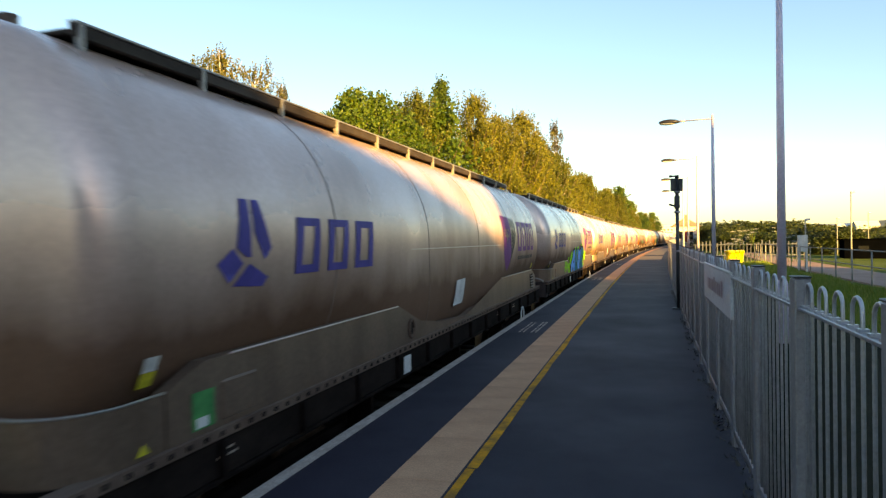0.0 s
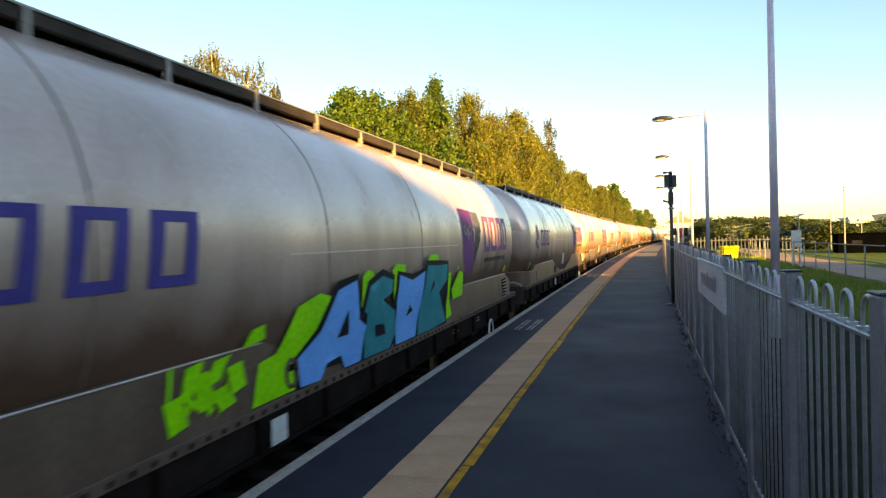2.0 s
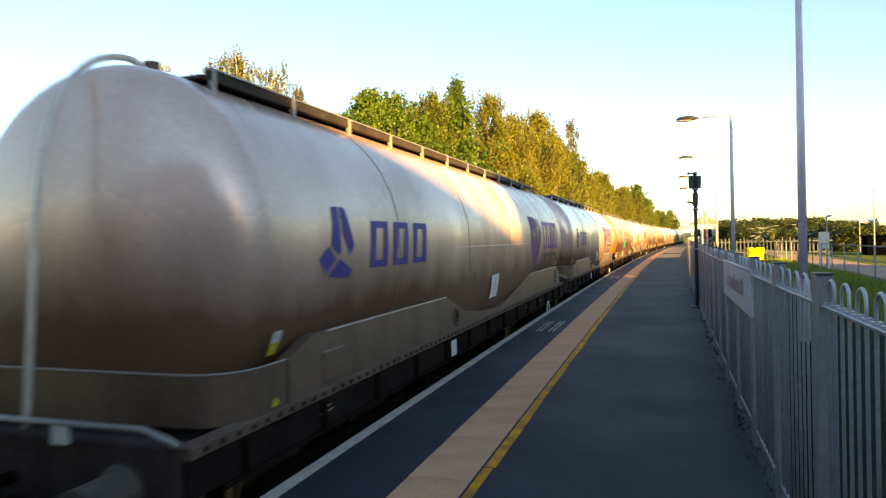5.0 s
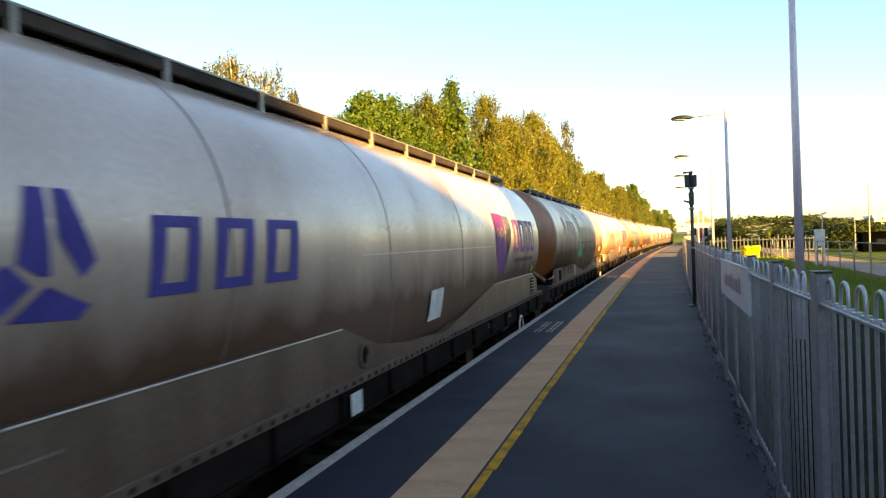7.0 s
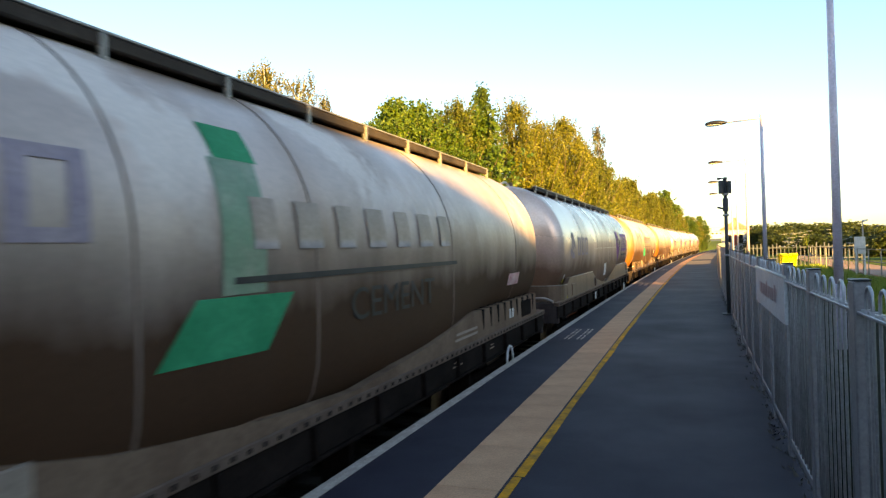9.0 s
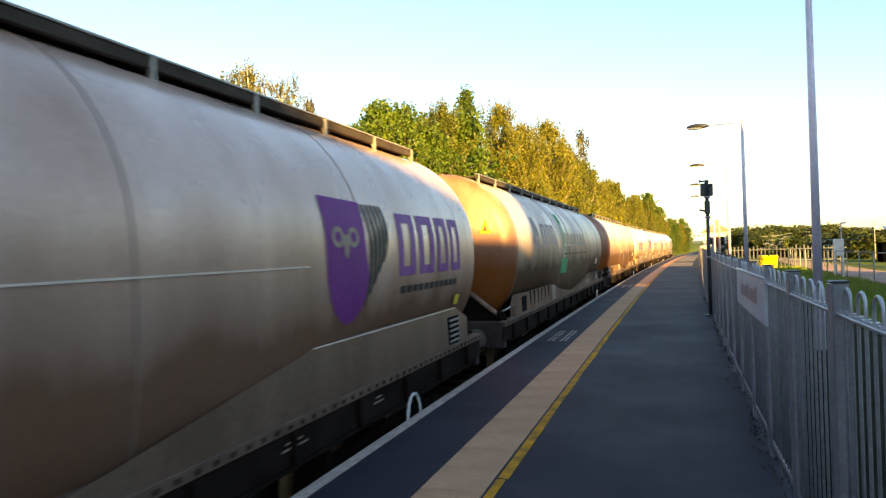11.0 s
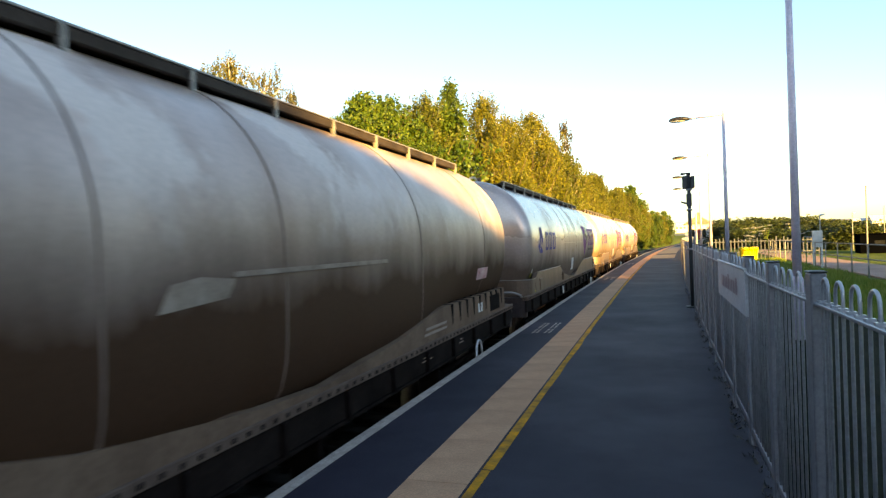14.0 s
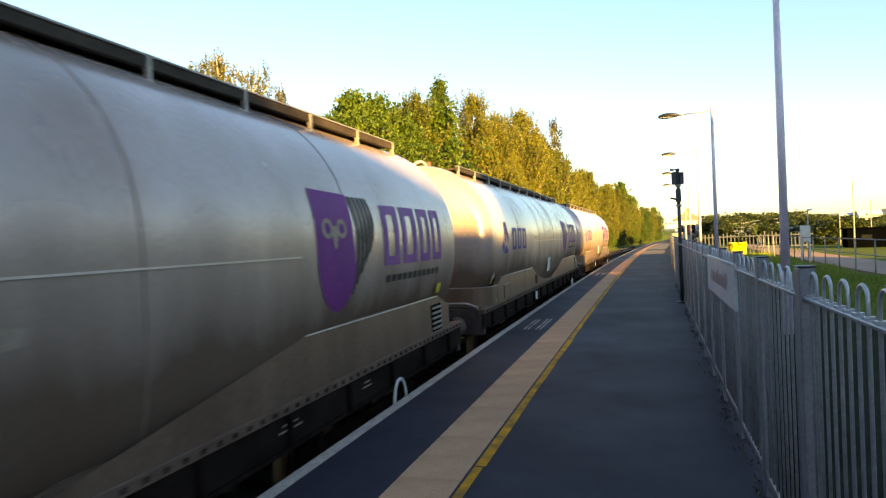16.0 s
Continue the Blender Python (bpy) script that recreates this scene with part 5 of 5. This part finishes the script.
# the belt thickens beyond, with undergrowth along its foot
for i in range(62):
    s = 24 + i * 2.9 + rt.uniform(-1, 1)
    k = rt.choice("ooogo")
    d = rt.uniform(-15.5, -11.8) if i % 2 else rt.uniform(-12, -10.2)
    h = rt.uniform(4.6, 6.4) if s < 36 else rt.uniform(9.2, 11.4)
    if s > 165:
        h *= 0.82
    elif s > 54:
        h *= 1.13
    if i % 2 == 0:
        h *= rt.uniform(0.6, 0.95)
    h0 = {"g": 8.0, "o": 11.5}[k]
    copy_thing(middling[k][i % 2], Matrix.Translation(at(s, d, -0.3)) @ Matrix.Rotation(i * 2.3, 4, "Z") @ Matrix.Scale(h / h0, 4))
for i in range(44):
    s = 22 + i * 4.2 + rt.uniform(-1, 1)
    d = rt.uniform(-11.0, -9.9)
    copy_thing(middling["g"][i % 2], Matrix.Translation(at(s, d, -0.9)) @ Matrix.Rotation(i * 1.1, 4, "Z") @ Matrix.Scale(rt.uniform(2.0, 3.4) / 8.0, 4))

# unseen hedge across the field and tall trees behind the viewer, added so their long shadows lie over the platform
def belt(x, y, h, i):
    k = "go"[i % 2]
    sc = (h + 0.3) / {"g": 8.0, "o": 11.5}[k]
    copy_thing(coarse[k][i % 2], Matrix.Translation((x, y, -0.3)) @ Matrix.Rotation(i * 2.1, 4, "Z") @ Matrix.Diagonal((1.25, 1.25, 1, 1)) @ Matrix.Scale(sc, 4))


# out-of-view rows, tops set to block the low sun
for i in range(38):
    p = at(-26 + i * 1.45, 14.0 + rt.uniform(-0.6, 0.6))
    belt(p.x, p.y, 4.1 + rt.uniform(-0.2, 0.2), i)
for i in range(20):
    belt(1 + i * 0.84, -25 + (i % 3) * 0.8, 9.9, i)
    belt(0.5 + i * 0.84, -27.2, 9.9, i + 1)


def sun_blockers():
    """Unseen plain brick blocks behind the viewer, added between the low sun and the platform to shape its shade."""
    for x0, x1, ya, yb, h, lab in ((17.0, 28.5, -33.0, -25.0, 9.05, "unseen brick block added to shade the platform"), (28.3, 39.0, -24.8, -23.0, 13.6, "taller unseen brick block added to shade the train")):
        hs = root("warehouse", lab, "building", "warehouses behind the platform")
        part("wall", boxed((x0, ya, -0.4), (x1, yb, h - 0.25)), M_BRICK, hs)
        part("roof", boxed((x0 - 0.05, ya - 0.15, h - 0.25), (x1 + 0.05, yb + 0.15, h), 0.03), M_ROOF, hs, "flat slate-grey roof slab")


sun_blockers()

# ================= beyond the railing =================
def far_side():
    # two thin sheets over the asphalt, coloured as its sunlit stretches
    for s0, s1 in ((48.0, 57.0), (61.0, 100.0)):
        thing("paving", strip(s0, s1, [(-1.10, 0.0), (-1.10, 0.012), (0.5, 0.012), (0.5, 0.0)], 3), M_SUNLITPAVING, "stretch of platform paving coloured as if sunlit", "paving", kind="structure")
    thing("path", strip(10, 120, [(6.6, -0.2), (6.6, -0.03), (8.9, -0.05), (8.9, -0.25)], 4), M_PATH, "pinkish tarmac footpath", "path", kind="structure")
    rl = root("path_railing", "pale steel railing beside the footpath", "railing")
    for i in range(16):
        s = 16 + i * 2.0
        part("post", tubed([at(s, 6.25, -0.2), at(s, 6.25, 1.02)], 0.024, 8), M_CONCRETE, rl)
    for z in (1.02, 0.55):
        part("rail", tubed([at(16 + i * 2, 6.25, z) for i in range(16)], 0.018, 8), M_CONCRETE, rl)
    # pale paling fence across the field
    pf = root("paling_fence", "weathered grey paling fence across the grass", "fence")
    pale = mesh_of("pale", boxed((-0.032, -0.015, 0.0), (0.032, 0.015, 1.32), 0.004), M_PALING)
    for i in range(30):
        o = new("pale", pale)
        o.parent = pf
        o.matrix_basis = Matrix.Translation((3.2 + i * 0.21, 43 + 0.02 * i, -0.1)) @ Matrix.Diagonal((1, 1, random.uniform(0.88, 1.06), 1))
    for z in (0.35, 1.0):
        part("rail", boxed((3.1, 43.03, z), (9.5, 43.1, z + 0.06)), M_PALING, pf)
    gb = root("grit_bin", "yellow plastic grit bin on the grass", "bin")
    gb.matrix_basis = Matrix.Translation((5.1, 40.5, 0.02))
    bm = boxed((-0.45, -0.3, 0.0), (0.45, 0.3, 0.55), 0.03)
    for v in bm.verts:
        if v.co.z < 0.2:
            v.co.x *= 0.86
            v.co.y *= 0.86
    part("bin_body", bm, M_YELLOW, gb)
    bm = boxed((-0.5, -0.35, 0.55), (0.5, 0.35, 0.72), 0.05)
    part("bin_lid", bm, M_YELLOW, gb)
    # dark cabin by the path
    cb = root("cabin", "black flat-roofed cabin beside the path", "cabin")
    cb.matrix_basis = Matrix.Translation((15.9, 52.0, -0.2)) @ Matrix.Rotation(-0.15, 4, "Z") @ Matrix.Diagonal((1.2, 1.18, 0.78, 1))
    part("wall", boxed((-2.0, -1.2, 0), (2.0, 1.2, 1.72), 0.02), M_DARKCLAD, cb)
    part("roof", boxed((-2.1, -1.3, 1.72), (2.1, 1.3, 1.82), 0.02), M_DARKCLAD, cb)
    part("window", boxed((-1.3, -1.215, 0.8), (-0.8, -1.195, 1.2)), M_GLASS, cb)
    part("door", boxed((0.3, -1.215, 0.1), (1.0, -1.2, 1.6)), M_DARKCLAD, cb)
    # notice board on two legs
    nb = root("notice_board", "pale grey notice board on two legs", "sign")
    nb.matrix_basis = Matrix.Translation((6.76, 32.0, -0.1))
    part("panel", boxed((-0.2, -0.05, 0.9), (0.2, 0.05, 1.62), 0.01), M_WHITEPLATE, nb)
    for x in (-0.16, 0.16):
        part("leg", boxed((x - 0.035, -0.035, -0.1), (x + 0.035, 0.035, 1.0), 0.006), M_WHITEPAINT, nb)
    for x, y, h in ((7.31, 34.0, 2.4), (15.2, 60.0, 3.0), (10.8, 40.0, 3.95), (17.4, 60.0, 3.4)):
        lp = root("path_lamp", "slim white lamp column beside the path", "lamp", "path lamps")
        lp.matrix_basis = Matrix.Translation((x, y, -0.2))
        part("column", tubed([(0, 0, 0), (0, 0, 1.0), (0, 0, h)], [0.045, 0.04, 0.026], 10), M_CONCRETE, lp)
        part("lantern", tubed([(-0.02, 0, h), (0.03, 0, h + 0.03), (0.2, 0, h + 0.06)], [0.05, 0.06, 0.04], 8), M_WHITEPAINT, lp)
    # station building down the line
    sb = root("station_building", "small white station building with a tiled roof", "building")
    sb.matrix_basis = Matrix.Translation((6.9, 112, -0.1)) @ Matrix.Rotation(-0.08, 4, "Z") @ Matrix.Scale(1.3, 4)
    part("wall", boxed((-1.5, 0, 0), (1.5, 6, 2.6)), M_WHITEPAINT, sb)
    bm = loft([[(x, y, z) for x, z in ((-1.8, 2.6), (0, 3.7), (1.8, 2.6))] for y in (-0.3, 6.3)])
    bm.faces.new([v for v in bm.verts if v.co.y < 0])
    part("roof", bm, M_ROOF, sb)
    part("chimney", boxed((-0.25, 2, 3.2), (0.25, 2.5, 4.1)), M_ROOF, sb)
    for x in (-0.75, 0.55):
        wd = part("window", boxed((x - 0.3, -0.03, 1.0), (x + 0.3, 0.01, 2.0)), M_GLASS, sb)
        part("frame", boxed((x - 0.34, -0.05, 0.94), (x + 0.34, -0.031, 1.0)), M_REDPAINT, wd)
    part("noticeboard", boxed((-0.1, -0.05, 0.7), (0.2, -0.02, 2.0)), M_REDPAINT, sb)
    # sheds and houses on the rising ground
    for x, y, z, sx, sy, h, m, rf, lab in ((117, 450, 1, 26, 16, 10, M_GREYCLAD, 1.2, "grey industrial shed"), (109, 380, 0.5, 10, 8, 8.6, M_WHITEPAINT, 2.6, "white gabled house"), (101, 384, 0.5, 8, 8, 8.0, M_WHITEPAINT, 2.0, "white gabled house"),
                                          (10, 560, 6, 9, 8, 6, M_WHITEPAINT, 2.5, "white gabled house"), (22, 580, 6, 9, 8, 6, M_WHITEPAINT, 2.5, "white gabled house")):
        hs = root("house" if "house" in lab else "shed", "distant " + lab + " on the rising ground", "building", "distant buildings")
        hs.matrix_basis = Matrix.Translation((x, y, z))
        part("wall", boxed((-sx / 2, -sy / 2, -2), (sx / 2, sy / 2, h * 0.62)), m, hs)
        bm = loft([[(xx, yy, zz) for yy, zz in ((-sy / 2 - 0.4, h * 0.62), (0, h * 0.62 + rf), (sy / 2 + 0.4, h * 0.62))] for xx in (-sx / 2 - 0.4, sx / 2 + 0.4)])
        part("roof", bm, m, hs)
        for k in range(3):
            part("window", boxed((-sx / 3 + k * sx / 3 - 0.8, -sy / 2 - 0.06, h * 0.25), (-sx / 3 + k * sx / 3 + 0.8, -sy / 2 + 0.02, h * 0.45)), M_GLASS, hs)
    # far hill
    rows = []
    for j in range(9):
        y = 560 + j * 60
        rows.append([(x, y, -6 + (j / 8) ** 0.8 * (7 + 9 * max(0.0, min(1.0, (x - 60) / 330)) + 5 * noise.noise(Vector((x * 0.008, j * 0.3, 2.0)))) * (1.9 if j == 8 else 1.7)) for x in range(-700, 900, 20)])
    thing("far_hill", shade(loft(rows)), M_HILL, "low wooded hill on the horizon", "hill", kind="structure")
    # hedges and bushes between the path and the hill
    rg = random.Random(9)
    hedge = []
    for i in range(110):
        y = rg.uniform(66, 140)
        x = 0.06 * y + 3.5 + rg.uniform(0, 0.27) * y
        if i < 16:
            x, y = rg.uniform(15, 28), rg.uniform(62, 72)
        low = 0.8 if x / y > 0.235 else 1.0
        h = rg.uniform(1.8, 3.1) * (y / 105 if y > 66 else 0.75) * low
        m = Matrix.Translation((x, y, -0.9)) @ Matrix.Rotation(i, 4, "Z") @ Matrix.Diagonal((2.3, 2.3, 1, 1)) @ Matrix.Scale((h + 0.9) / 3.2, 4)
        if i < 2:
            hedge.append(tree_model("h", 3.2, 90 + i, 2))
            hedge[i].matrix_basis = Matrix.Translation((x, y, -1.4))
        else:
            copy_thing(hedge[i % 2], m)


far_side()


# ================= weeds and grass =================
def weeds():
    rg = random.Random(3)
    bm = bmesh.new()
    for i in range(420):   # scraps of dirt, moss and dead weeds in the joint below the railing
        s = 0.9 + 19 * rg.random() ** 1.6
        d = fence_d(s) - 0.035 + rg.gauss(0, 0.03)
        for k in range(4):
            a = rg.uniform(0, 6.3)
            ln = rg.uniform(0.015, 0.045)
            p = at(s + rg.gauss(0, 0.03), d, 0.008)
            q = p + Vector((math.cos(a) * ln, math.sin(a) * ln, rg.uniform(0.008, 0.035)))
            r = p + Vector((math.cos(a + 0.5) * ln * 0.6, math.sin(a + 0.5) * ln * 0.6, 0.005))
            bm.faces.new([bm.verts.new(t) for t in (p, r, q)])
    thing("joint_weeds", bm, M_DEADWEED, "crumbs of dirt and dead weeds below the railing", "weeds", kind="stuff")
    rng = np.random.default_rng(4)
    n = 60000
    s = rng.uniform(2, 42, n)
    d = rng.uniform(3.15, 6.1, n)
    a = rng.uniform(0, 6.28, n)
    h = rng.uniform(0.06, 0.20, n) * (1 + 0.6 * np.sin(s * 0.9) * np.sin(d * 1.7))
    r = 1 / CURVE
    x, y = r - (r - d) * np.cos(s * CURVE), (r - d) * np.sin(s * CURVE)
    base = np.stack([x, y, np.full(n, -0.1)], 1)
    w = np.stack([np.cos(a), np.sin(a), 0 * a], 1) * 0.012
    tip = base + np.stack([np.cos(a + 1.3) * h * 0.5, np.sin(a + 1.3) * h * 0.5, h + 0.04], 1)
    v = np.stack([base - w, base + w, tip], 1).reshape(-1, 3)
    me = bpy.data.meshes.new("grass")
    me.from_pydata(v.tolist(), [], np.arange(3 * n).reshape(-1, 3).tolist())
    me.materials.append(M_BLADE)
    tagged(new("grass", me), "uneven green grass with dry tips", "grass", "", "stuff")
    # tall white-flowered weeds behind the railing
    for i, (px, py, h) in enumerate(((3.55, 27.0, 1.75), (3.8, 27.5, 1.6), (4.2, 28.0, 1.8), (3.3, 26.0, 1.55), (5.3, 29, 1.9), (5.5, 29.5, 1.65), (5.9, 30, 1.55))):
        pl = root("cow_parsley", "tall weed with white flower umbels behind the railing", "plant", "tall white-flowered weeds")
        pl.matrix_basis = Matrix.Translation((px, py, -0.1))
        st = bmesh.new()
        fl = bmesh.new()
        tube(st, [(0, 0, 0), (0.03, 0, h * 0.5), (0.0, 0.03, h * 0.9)], [0.018, 0.013, 0.008], 5)
        for k in range(6):
            a = k * 1.05 + i
            q = Vector((math.cos(a) * rg.uniform(0.1, 0.26), math.sin(a) * 0.2, h * rg.uniform(0.86, 1.05)))
            tube(st, [(0, 0.02, h * 0.7), tuple(q)], 0.006, 4)
            for m in range(26):
                c = q + Vector((rg.gauss(0, 0.045), rg.gauss(0, 0.045), rg.gauss(0.01, 0.01)))
                z = 0.016
                fl.faces.new([fl.verts.new(c + Vector(o)) for o in ((-z, -z, 0), (z, -z, 0.008), (z, z, 0), (-z, z, 0.008))])
        part("stem", st, M_BLADE, pl)
        tagged(part("flowers", fl, M_WHITEPAINT, pl, "white flower heads"), kind="stuff")


weeds()


# ================= the train's run =================
RUN = [(0.0, -11.45), (1.305, 0.0), (3.0, 15.22), (4.7, 30.45), (6.4, 45.6), (8.1, 60.8), (9.78, 76.05), (11.45, 91.25), (13.11, 106.4), (14.77, 121.6), (16.0, 132.5)]
PITCH = 15.2


def run_at(t):
    for (a, p), (b, q) in zip(RUN, RUN[1:]):
        if t <= b + 1e-6:
            return p + (q - p) * (t - a) / (b - a)
    return RUN[-1][1]


def motions():
    for k, w in enumerate(WAGONS):
        rows = []
        for i in range(33):
            t = i * 0.5
            s = 5.65 + (k - 1) * PITCH - run_at(t)
            mid = s + LEN / 2
            rows.append((t, along(mid, -3.75, -0.915) @ Matrix.Translation((0, -LEN / 2, 0))))
        walk(w, rows)


motions()
